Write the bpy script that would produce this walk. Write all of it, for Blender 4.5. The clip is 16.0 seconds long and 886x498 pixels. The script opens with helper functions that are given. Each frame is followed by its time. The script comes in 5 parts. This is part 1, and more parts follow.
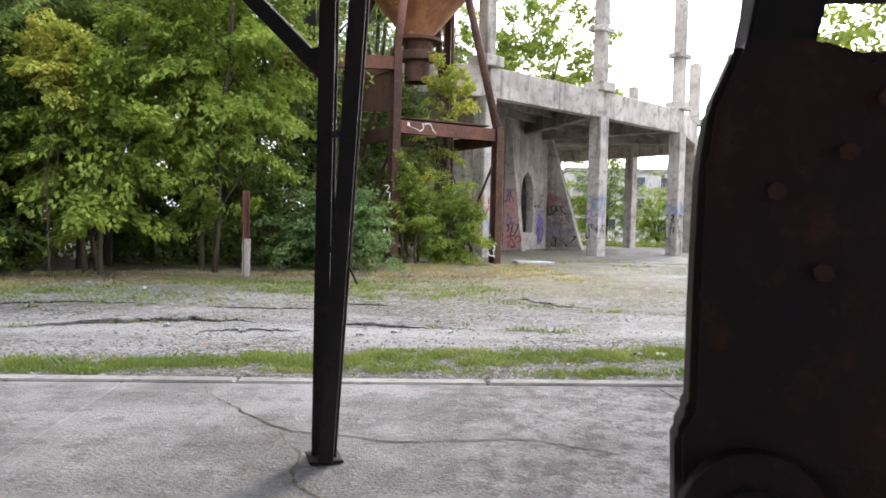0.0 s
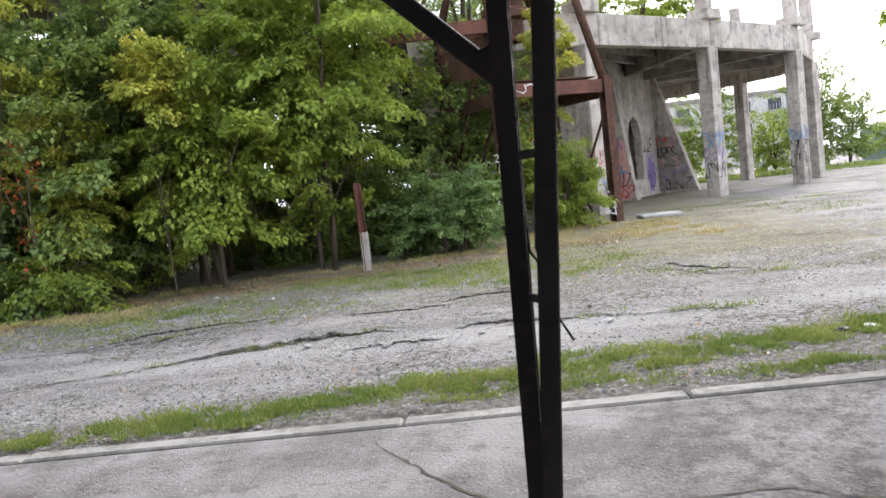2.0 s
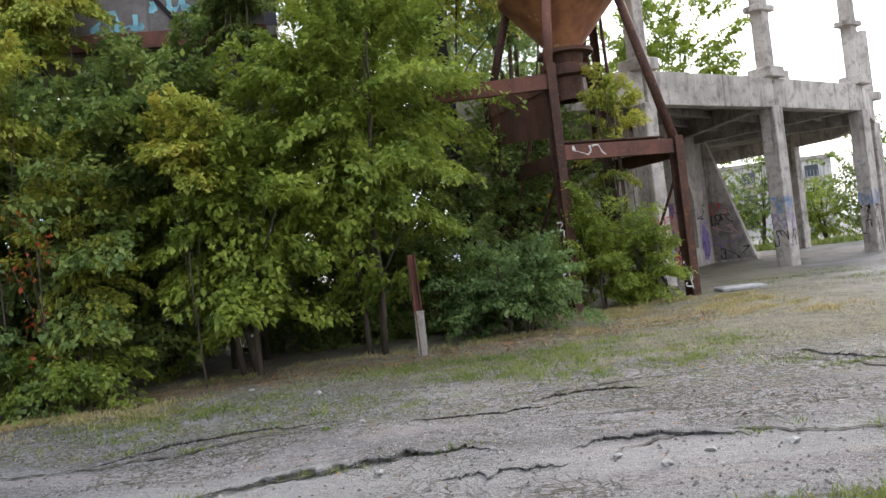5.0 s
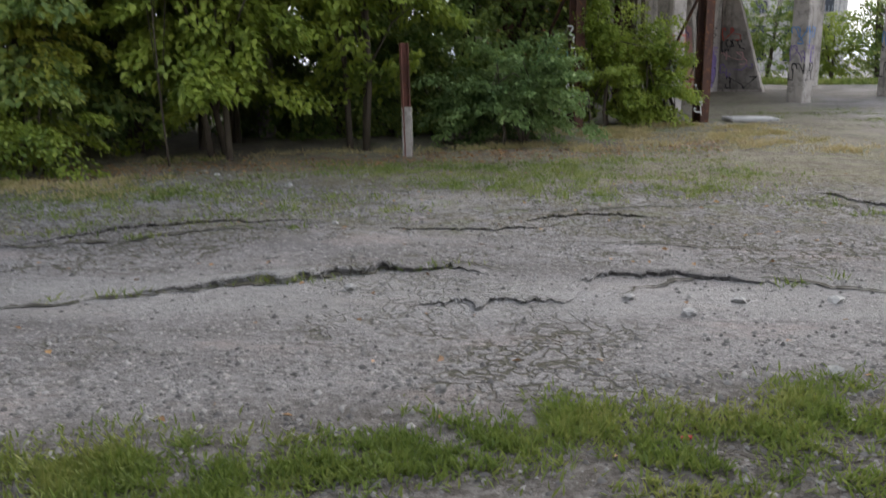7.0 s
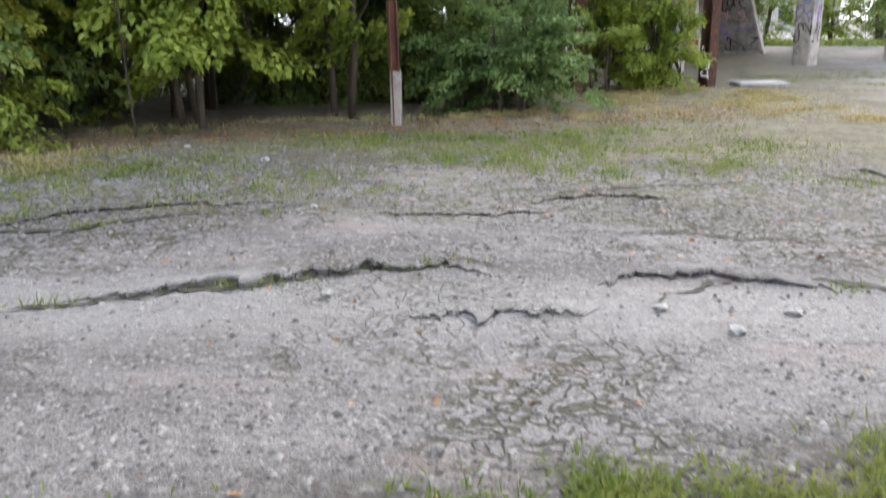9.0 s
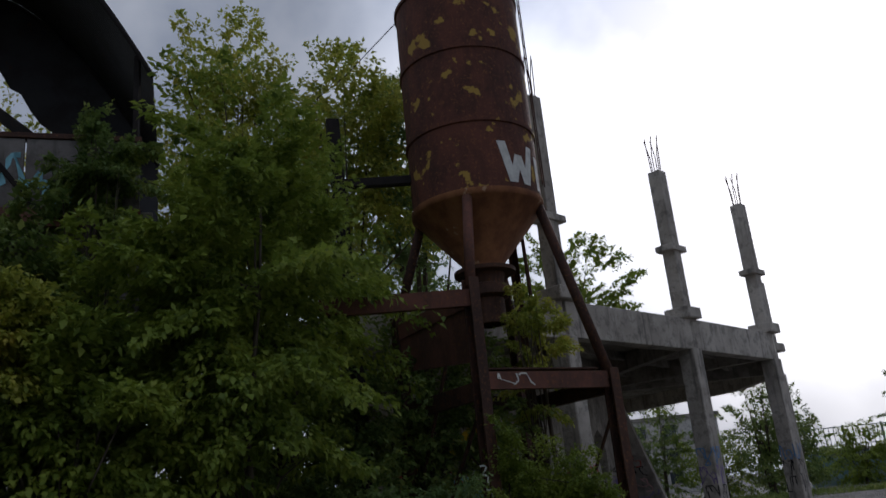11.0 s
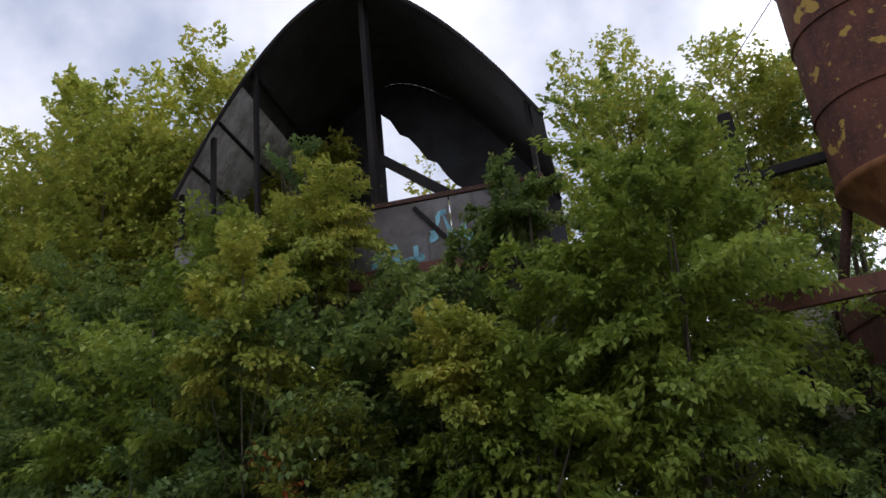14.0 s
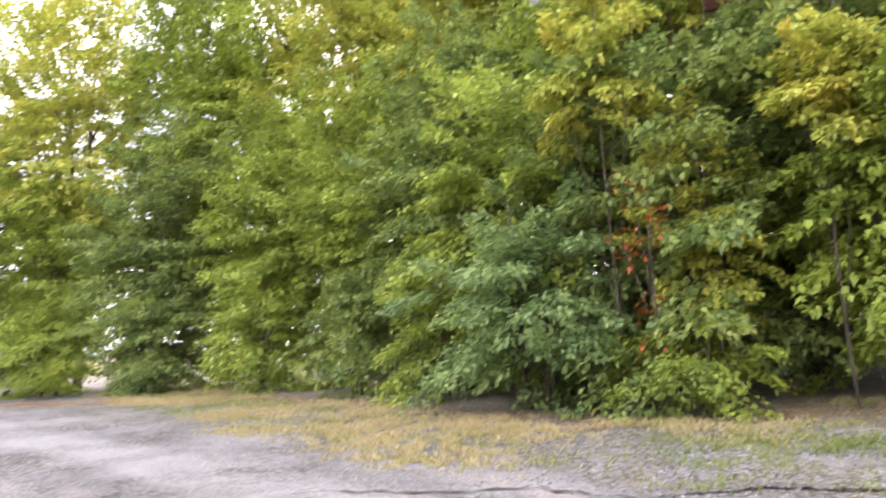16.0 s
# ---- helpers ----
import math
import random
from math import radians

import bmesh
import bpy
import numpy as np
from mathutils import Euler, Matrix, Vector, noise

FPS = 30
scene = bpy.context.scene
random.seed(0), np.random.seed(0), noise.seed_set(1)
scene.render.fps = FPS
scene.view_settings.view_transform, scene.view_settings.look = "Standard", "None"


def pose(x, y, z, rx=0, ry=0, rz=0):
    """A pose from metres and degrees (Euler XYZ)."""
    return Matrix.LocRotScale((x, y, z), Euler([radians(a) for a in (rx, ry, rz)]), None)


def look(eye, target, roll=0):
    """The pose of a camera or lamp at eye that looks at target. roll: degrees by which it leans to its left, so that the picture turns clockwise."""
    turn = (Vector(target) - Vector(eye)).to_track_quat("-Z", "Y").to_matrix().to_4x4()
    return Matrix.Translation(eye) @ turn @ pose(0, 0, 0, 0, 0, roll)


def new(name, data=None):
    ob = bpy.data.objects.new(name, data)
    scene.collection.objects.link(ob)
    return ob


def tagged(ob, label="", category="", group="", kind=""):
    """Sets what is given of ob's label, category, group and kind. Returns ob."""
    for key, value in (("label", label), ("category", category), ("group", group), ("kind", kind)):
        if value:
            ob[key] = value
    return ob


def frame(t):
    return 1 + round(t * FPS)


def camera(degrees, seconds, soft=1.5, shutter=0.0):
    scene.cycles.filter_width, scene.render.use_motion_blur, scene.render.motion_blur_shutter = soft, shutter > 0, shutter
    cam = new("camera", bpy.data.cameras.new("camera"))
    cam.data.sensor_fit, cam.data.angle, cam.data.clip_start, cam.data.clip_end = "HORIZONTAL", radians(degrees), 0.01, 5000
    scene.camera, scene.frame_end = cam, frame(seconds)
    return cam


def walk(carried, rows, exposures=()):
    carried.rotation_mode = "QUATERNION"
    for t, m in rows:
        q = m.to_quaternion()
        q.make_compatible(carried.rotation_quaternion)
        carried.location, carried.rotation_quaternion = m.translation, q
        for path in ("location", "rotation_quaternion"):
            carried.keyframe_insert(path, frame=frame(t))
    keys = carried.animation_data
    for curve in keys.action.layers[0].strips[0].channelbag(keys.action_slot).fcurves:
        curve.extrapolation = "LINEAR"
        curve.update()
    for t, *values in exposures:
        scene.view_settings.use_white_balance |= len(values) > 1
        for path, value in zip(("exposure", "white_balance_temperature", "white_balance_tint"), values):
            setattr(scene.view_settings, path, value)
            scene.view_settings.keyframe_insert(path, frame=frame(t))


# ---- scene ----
cam = camera(57.0, 16.0, shutter=0.3)
PATH = [
    (0, (0.714, 3.318, 1.236), (0.564, 5.311, 1.178), 1.5),
    (0.5, (0.639, 3.367, 1.434), (0.403, 5.348, 1.306), -0.5),
    (1, (0.574, 3.555, 1.488), (0.331, 5.533, 1.33), -4.0),
    (1.5, (0.464, 3.856, 1.543), (0.091, 5.816, 1.4), -5.7),
    (2, (0.191, 4.102, 1.556), (-0.209, 6.056, 1.409), -6.2),
    (2.5, (0.021, 4.407, 1.565), (-0.362, 6.364, 1.422), -6.3),
    (3, (-0.133, 4.799, 1.591), (-0.5, 6.765, 1.541), -6.9),
    (3.5, (-0.391, 5.065, 1.604), (-0.777, 7.027, 1.578), -7.6),
    (4, (-0.592, 5.325, 1.645), (-1.024, 7.277, 1.685), -7.9),
    (6.4, (-1.179, 6.852, 1.66), (-1.602, 8.806, 1.631), -2.4),
    (6.5, (-1.181, 6.885, 1.636), (-1.607, 8.837, 1.533), -2.1),
    (7, (-1.306, 7.114, 1.538), (-1.718, 9.02, 1.093), -0.6),
    (7.5, (-1.402, 7.371, 1.523), (-1.618, 9.282, 0.975), 0.8),
    (8, (-1.381, 7.634, 1.526), (-1.621, 9.537, 0.961), 0.4),
    (8.5, (-1.4, 7.838, 1.498), (-1.765, 9.694, 0.848), -0.1),
    (9, (-1.529, 8.041, 1.542), (-1.914, 9.929, 1.007), -0.5),
    (9.5, (-1.666, 8.207, 1.691), (-1.901, 10.19, 1.58), -2.5),
    (10, (-1.648, 8.509, 1.73), (-1.791, 10.499, 1.871), -4.6),
    (10.2, (-1.646, 8.615, 1.737), (-1.781, 10.592, 2.007), -4.7),
    (12.3, (-2.322, 9.227, 1.439), (-2.468, 11.084, 2.168), -10.3),
    (12.5, (-2.321, 9.183, 1.449), (-2.606, 11.015, 2.198), -9.9),
    (13, (-2.102, 9.166, 1.44), (-2.758, 10.877, 2.243), -8.3),
    (13.5, (-2.101, 9.146, 1.424), (-2.964, 10.763, 2.223), -7.2),
    (14, (-2.047, 9.081, 1.409), (-3.036, 10.647, 2.164), -6.1),
    (14.5, (-2.009, 9.026, 1.376), (-3.057, 10.591, 2.05), -6.5),
    (15, (-1.985, 9.006, 1.372), (-3.244, 10.463, 1.91), -5.8),
    (15.5, (-1.904, 8.928, 1.333), (-3.408, 10.192, 1.713), -4.6),
    (16, (-1.86, 8.883, 1.322), (-3.564, 9.911, 1.522), -3.8),
]
walk(cam, [(t, look(e, g, r)) for t, e, g, r in PATH],
     exposures=[(0.0, 1.4, 6550, 13), (2.5, 1.35, 6550, 13), (4.0, 1.35, 6550, 13), (6.4, 0.05, 6550, 13), (7.5, 0.88, 6550, 12), (9.0, 1.25, 6500, 13),
                (9.5, 1.3, 6300, 15), (10.2, -0.1, 6200, 14), (12.4, -2.35, 5800, 12), (13.0, -1.95, 5800, 12), (13.6, -0.75, 6150, 15), (14.0, -0.2, 6400, 17),
                (14.5, 0.85, 6700, 18), (15.2, 1.6, 7000, 20), (16.0, 2.2, 7000, 24)])

# ---- world and sun: overcast, the sun a bright patch behind thin cloud, ahead and to the right ----
SUN_AZ, SUN_EL = radians(-20), radians(26)
world = bpy.data.worlds.new("sky")
scene.world = world
world.use_nodes = True
wn, wl = world.node_tree.nodes, world.node_tree.links
wn.clear()
sky = wn.new("ShaderNodeTexSky")
sky.sky_type, sky.sun_disc, sky.sun_elevation, sky.sun_rotation = "NISHITA", False, SUN_EL, -SUN_AZ
sky.dust_density, sky.air_density, sky.ozone_density = 4.0, 1.0, 1.0
tc = wn.new("ShaderNodeTexCoord")
cloud = wn.new("ShaderNodeTexNoise")
cloud.inputs["Scale"].default_value, cloud.inputs["Detail"].default_value = 3.4, 8
wl.new(tc.outputs["Generated"], cloud.inputs["Vector"])
ramp = wn.new("ShaderNodeValToRGB")
ramp.color_ramp.elements[0].position, ramp.color_ramp.elements[0].color = 0.38, (4.4, 5.2, 6.7, 1)
ramp.color_ramp.elements[1].position, ramp.color_ramp.elements[1].color = 0.66, (12, 12.4, 13.2, 1)
wl.new(cloud.outputs["Fac"], ramp.inputs["Fac"])
mixc = wn.new("ShaderNodeMix")
mixc.data_type = "RGBA"
mixc.inputs["Factor"].default_value = 0.9
wl.new(sky.outputs["Color"], mixc.inputs["A"])
wl.new(ramp.outputs["Color"], mixc.inputs["B"])
bg = wn.new("ShaderNodeBackground")
bg.inputs["Strength"].default_value = 0.12
# brighter cloud where the sun stands
dot = wn.new("ShaderNodeVectorMath")
dot.operation = "DOT_PRODUCT"
dot.inputs[1].default_value = (math.sin(-SUN_AZ) * math.cos(SUN_EL), math.cos(SUN_AZ) * math.cos(SUN_EL), math.sin(SUN_EL))
wl.new(tc.outputs["Generated"], dot.inputs[0])
glow = wn.new("ShaderNodeMapRange")
glow.interpolation_type = "SMOOTHSTEP"
glow.inputs["From Min"].default_value, glow.inputs["From Max"].default_value = 0.86, 1.0
glow.inputs["To Min"].default_value, glow.inputs["To Max"].default_value = 1.0, 2.8
wl.new(dot.outputs["Value"], glow.inputs["Value"])
bright = wn.new("ShaderNodeVectorMath")
bright.operation = "SCALE"
wl.new(mixc.outputs["Result"], bright.inputs[0])
wl.new(glow.outputs["Result"], bright.inputs["Scale"])
wl.new(bright.outputs["Vector"], bg.inputs["Color"])
wl.new(bg.outputs["Background"], wn.new("ShaderNodeOutputWorld").inputs["Surface"])
sun = new("sun", bpy.data.lights.new("sun", "SUN"))
sun.data.energy, sun.data.angle, sun.data.color = 1.5, radians(12), (1.0, 0.94, 0.84)
sun.matrix_world = look((math.sin(-SUN_AZ) * 100, math.cos(SUN_AZ) * 100, 100 * math.tan(SUN_EL)), (0, 0, 0))


# ---- materials ----
class Mat:
    """A small builder of node materials."""

    def __init__(self, name, rough=0.8, metal=0.0, spec=0.3):
        self.m = bpy.data.materials.new(name)
        self.m.use_nodes = True
        self.n, self.l = self.m.node_tree.nodes, self.m.node_tree.links
        self.b = self.n["Principled BSDF"]
        self.b.inputs["Roughness"].default_value = rough
        self.b.inputs["Metallic"].default_value = metal
        self.b.inputs["Specular IOR Level"].default_value = spec
        self.geo = self.n.new("ShaderNodeNewGeometry")
        self.pos = self.geo.outputs["Position"]

    def noise(self, scale, detail=4, rough=0.6, stretch=None):
        x = self.n.new("ShaderNodeTexNoise")
        x.inputs["Scale"].default_value, x.inputs["Detail"].default_value, x.inputs["Roughness"].default_value = scale, detail, rough
        src = self.pos
        if stretch:
            v = self.n.new("ShaderNodeVectorMath")
            v.operation = "MULTIPLY"
            v.inputs[1].default_value = stretch
            self.l.new(src, v.inputs[0])
            src = v.outputs[0]
        self.l.new(src, x.inputs["Vector"])
        return x.outputs["Fac"]

    def step(self, fac, lo, hi):
        r = self.n.new("ShaderNodeMapRange")
        r.interpolation_type = "SMOOTHSTEP"
        r.inputs["From Min"].default_value, r.inputs["From Max"].default_value = lo, hi
        self.l.new(fac, r.inputs["Value"])
        return r.outputs["Result"]

    def math(self, op, a, b):
        x = self.n.new("ShaderNodeMath")
        x.operation = op
        for i, v in enumerate((a, b)):
            if isinstance(v, (int, float)):
                x.inputs[i].default_value = v
            else:
                self.l.new(v, x.inputs[i])
        return x.outputs[0]

    def mix(self, fac, a, b):
        x = self.n.new("ShaderNodeMix")
        x.data_type = "RGBA"
        for key, v in (("Factor", fac), ("A", a), ("B", b)):
            s = [i for i in x.inputs if i.name == key and i.enabled][0]
            if isinstance(v, tuple):
                s.default_value = (*v, 1)
            elif isinstance(v, (int, float)):
                s.default_value = v
            else:
                self.l.new(v, s)
        return x.outputs["Result"]

    def colour(self, c):
        if isinstance(c, tuple):
            self.b.inputs["Base Color"].default_value = (*c, 1)
        else:
            self.l.new(c, self.b.inputs["Base Color"])
        return self

    def bump(self, fac, strength=0.4, dist=0.02):
        x = self.n.new("ShaderNodeBump")
        x.inputs["Strength"].default_value, x.inputs["Distance"].default_value = strength, dist
        self.l.new(fac, x.inputs["Height"])
        self.l.new(x.outputs["Normal"], self.b.inputs["Normal"])
        return self

    def split(self):
        x = self.n.new("ShaderNodeSeparateXYZ")
        self.l.new(self.pos, x.inputs[0])
        return x.outputs[0], x.outputs[1], x.outputs[2]


def concrete(name, a, b, stain=(0.1, 0.095, 0.085)):
    k = Mat(name, 0.9, 0, 0.2)
    c = k.mix(k.step(k.noise(0.9, 6), 0.35, 0.65), a, b)
    c = k.mix(k.math("MULTIPLY", k.step(k.noise(3.2, 7, 0.75), 0.5, 0.6), 0.45), c, stain)
    streak = k.step(k.noise(1.0, 5, 0.6, (3.5, 3.5, 0.35)), 0.53, 0.72)
    c = k.mix(k.math("MULTIPLY", streak, 0.75), c, stain)
    c = k.mix(k.math("MULTIPLY", k.step(k.noise(40, 3), 0.5, 0.75), 0.35), c, (0.16, 0.155, 0.14))
    k.colour(c).bump(k.math("ADD", k.noise(35, 5), k.noise(5, 4)), 0.5, 0.03)
    return k.m


def rusty(name, a, b, paint=None, amount=0.62, rough=0.75, flecks=0.6):
    k = Mat(name, rough, 0.25, 0.35)
    c = k.mix(k.step(k.noise(2.2, 7, 0.65, (1, 1, 0.5)), 0.35, 0.68), a, b)
    c = k.mix(k.math("MULTIPLY", k.step(k.noise(14, 5, 0.7), 0.52, 0.7), flecks), c, (0.30, 0.12, 0.045))
    if paint:
        c = k.mix(k.step(k.noise(1.7, 5, 0.55), amount, amount + 0.03), c, paint)
    k.colour(c).bump(k.noise(28, 6, 0.7), 0.45, 0.015)
    return k.m


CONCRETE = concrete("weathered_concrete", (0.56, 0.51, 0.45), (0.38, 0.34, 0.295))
# the same stained concrete in darker tones
CONCRETE_DARK = concrete("darker_concrete", (0.42, 0.385, 0.34), (0.22, 0.2, 0.175))
PANEL = concrete("stained_panel", (0.25, 0.23, 0.22), (0.15, 0.13, 0.12))
RUST = rusty("rusted_steel", (0.055, 0.03, 0.023), (0.11, 0.055, 0.038))
RUST_RED = rusty("red_lead_steel", (0.19, 0.08, 0.058), (0.1, 0.05, 0.038))
SILO = rusty("silo_steel", (0.075, 0.032, 0.024), (0.15, 0.055, 0.036), (0.42, 0.27, 0.06), 0.60)
HOPPER = rusty("hopper_steel", (0.20, 0.08, 0.04), (0.36, 0.16, 0.07), (0.5, 0.33, 0.2), 0.63)
# near-black base: the backlit darkness of the posts is put into the colour
BLACK_STEEL = rusty("backlit_black_steel", (0.016, 0.014, 0.014), (0.03, 0.025, 0.023), None, 0.6, 0.85, 0.05)
MACHINE = rusty("oily_machine_steel", (0.018, 0.014, 0.015), (0.05, 0.018, 0.018), (0.1, 0.085, 0.085), 0.63, 0.6, 0.12)


def sheet_metal():
    k = Mat("corrugated_sheet", 0.6, 0.4, 0.4)
    c = k.mix(k.step(k.noise(1.1, 6), 0.4, 0.65), (0.045, 0.045, 0.048), (0.028, 0.025, 0.024))
    c = k.mix(k.step(k.noise(2.5, 6, 0.7), 0.62, 0.72), c, (0.07, 0.035, 0.022))
    k.colour(c).bump(k.noise(20, 4), 0.25, 0.01)
    return k.m


SHEET = sheet_metal()


def lit_sheet():
    """Weathered roofing, rusty at the laps; pale and translucent to imitate sky light on it."""
    k = Mat("weathered_lit_sheet", 0.7, 0, 0.3)
    c = k.mix(k.step(k.noise(1.4, 6, 0.7), 0.35, 0.65), (0.3, 0.29, 0.27), (0.14, 0.125, 0.11))
    c = k.mix(k.step(k.noise(3.0, 6, 0.7), 0.58, 0.7), c, (0.12, 0.07, 0.045))
    k.colour(c).bump(k.noise(20, 4), 0.25, 0.01)
    t = k.n.new("ShaderNodeBsdfTranslucent")
    k.l.new(c, t.inputs["Color"])
    x = k.n.new("ShaderNodeMixShader")
    x.inputs[0].default_value = 0.35
    k.l.new(k.b.outputs[0], x.inputs[1])
    k.l.new(t.outputs[0], x.inputs[2])
    k.l.new(x.outputs[0], k.n["Material Output"].inputs["Surface"])
    return k.m


LIT_SHEET = lit_sheet()


def bark():
    k = Mat("bark", 0.95, 0, 0.1)
    k.colour(k.mix(k.noise(9, 5, 0.6, (1, 1, 0.25)), (0.05, 0.04, 0.03), (0.16, 0.13, 0.1)))
    return k.bump(k.noise(25, 4, 0.6, (1, 1, 0.2)), 0.6, 0.02).m


BARK = bark()


def leafy(name, tones, through_light=0.42):
    """Leaf material: a tone for each leaf by its island, clumps by slow noise, some light through the blade."""
    k = Mat(name, 0.5, 0, 0.35)
    r = k.n.new("ShaderNodeValToRGB")
    els = r.color_ramp.elements
    while len(els) < len(tones):
        els.new(0.5)
    for e, (p, c) in zip(els, tones):
        e.position, e.color = p, (*c, 1)
    f = k.math("ADD", k.math("MULTIPLY", k.geo.outputs["Random Per Island"], 0.3), k.math("MULTIPLY", k.noise(1.25, 3), 1.0))
    k.l.new(k.math("SUBTRACT", f, 0.15), r.inputs["Fac"])
    k.colour(r.outputs["Color"])
    t = k.n.new("ShaderNodeBsdfTranslucent")
    k.l.new(r.outputs["Color"], t.inputs["Color"])
    x = k.n.new("ShaderNodeMixShader")
    x.inputs[0].default_value = through_light
    k.l.new(k.b.outputs[0], x.inputs[1])
    k.l.new(t.outputs[0], x.inputs[2])
    k.l.new(x.outputs[0], k.n["Material Output"].inputs["Surface"])
    return k.m


LEAF_MID = leafy("leaf_mid", [(0.2, (0.1, 0.16, 0.035)), (0.42, (0.25, 0.33, 0.055)), (0.68, (0.37, 0.44, 0.075)), (0.95, (0.55, 0.55, 0.1))])
LEAF_DARK = leafy("leaf_dark", [(0.2, (0.09, 0.15, 0.045)), (0.5, (0.2, 0.28, 0.075)), (0.8, (0.38, 0.42, 0.1))])
LEAF_YELLOW = leafy("leaf_yellow", [(0.2, (0.2, 0.28, 0.05)), (0.45, (0.4, 0.44, 0.08)), (0.65, (0.54, 0.53, 0.1)), (0.88, (0.62, 0.48, 0.1))])
LEAF_BLUE = leafy("leaf_greyish", [(0.2, (0.1, 0.17, 0.06)), (0.5, (0.2, 0.3, 0.1)), (0.85, (0.34, 0.43, 0.15))])
GRASS = leafy("grass_blade", [(0.15, (0.1, 0.16, 0.035)), (0.45, (0.2, 0.27, 0.06)), (0.75, (0.34, 0.36, 0.11)), (0.95, (0.46, 0.4, 0.18))], 0.3)
DRY = leafy("dry_grass_blade", [(0.2, (0.34, 0.34, 0.12)), (0.5, (0.55, 0.45, 0.22)), (0.8, (0.65, 0.52, 0.3))], 0.25)
LITTER = leafy("fallen_leaf", [(0.2, (0.16, 0.09, 0.045)), (0.5, (0.36, 0.19, 0.08)), (0.85, (0.5, 0.32, 0.13))], 0.1)
RED_LEAF = leafy("leaf_red", [(0.2, (0.5, 0.09, 0.03)), (0.8, (0.6, 0.2, 0.06))])


def paint(name, c, rough=0.7):
    k = Mat(name, rough, 0, 0.3)
    k.colour(k.mix(k.step(k.noise(6, 5), 0.3, 0.75), c, tuple(v * 0.7 for v in c)))
    return k.m


WHITE_PAINT = paint("white_spray_paint", (0.75, 0.74, 0.70))
PAINTS = {n: paint(n + "_spray_paint", c) for n, c in dict(blue=(0.12, 0.3, 0.6), black=(0.02, 0.02, 0.022), yellow=(0.75, 0.5, 0.03),
          red=(0.55, 0.1, 0.08), pink=(0.7, 0.42, 0.4), cyan=(0.3, 0.62, 0.72), violet=(0.25, 0.18, 0.4)).items()}
RUBBER = paint("black_cable_rubber", (0.02, 0.02, 0.02))
PALE_METAL = paint("grey_railing_paint", (0.3, 0.32, 0.34))
TEAL_WALL = concrete("painted_parapet", (0.2, 0.34, 0.37), (0.3, 0.34, 0.33))
PALE_RENDER = concrete("pale_render", (0.6, 0.58, 0.54), (0.5, 0.48, 0.45))
GLASS_DARK = Mat("dark_window_glass", 0.08, 0, 0.5).colour((0.03, 0.035, 0.04)).m


def across(k):
    """Metres beyond the kerb line, and the place along x, as sockets."""
    x, y, z = k.split()
    v = k.math("SUBTRACT", k.math("ADD", k.math("MULTIPLY", x, -0.163), k.math("MULTIPLY", y, 0.987)), 9.47)
    return x, y, v


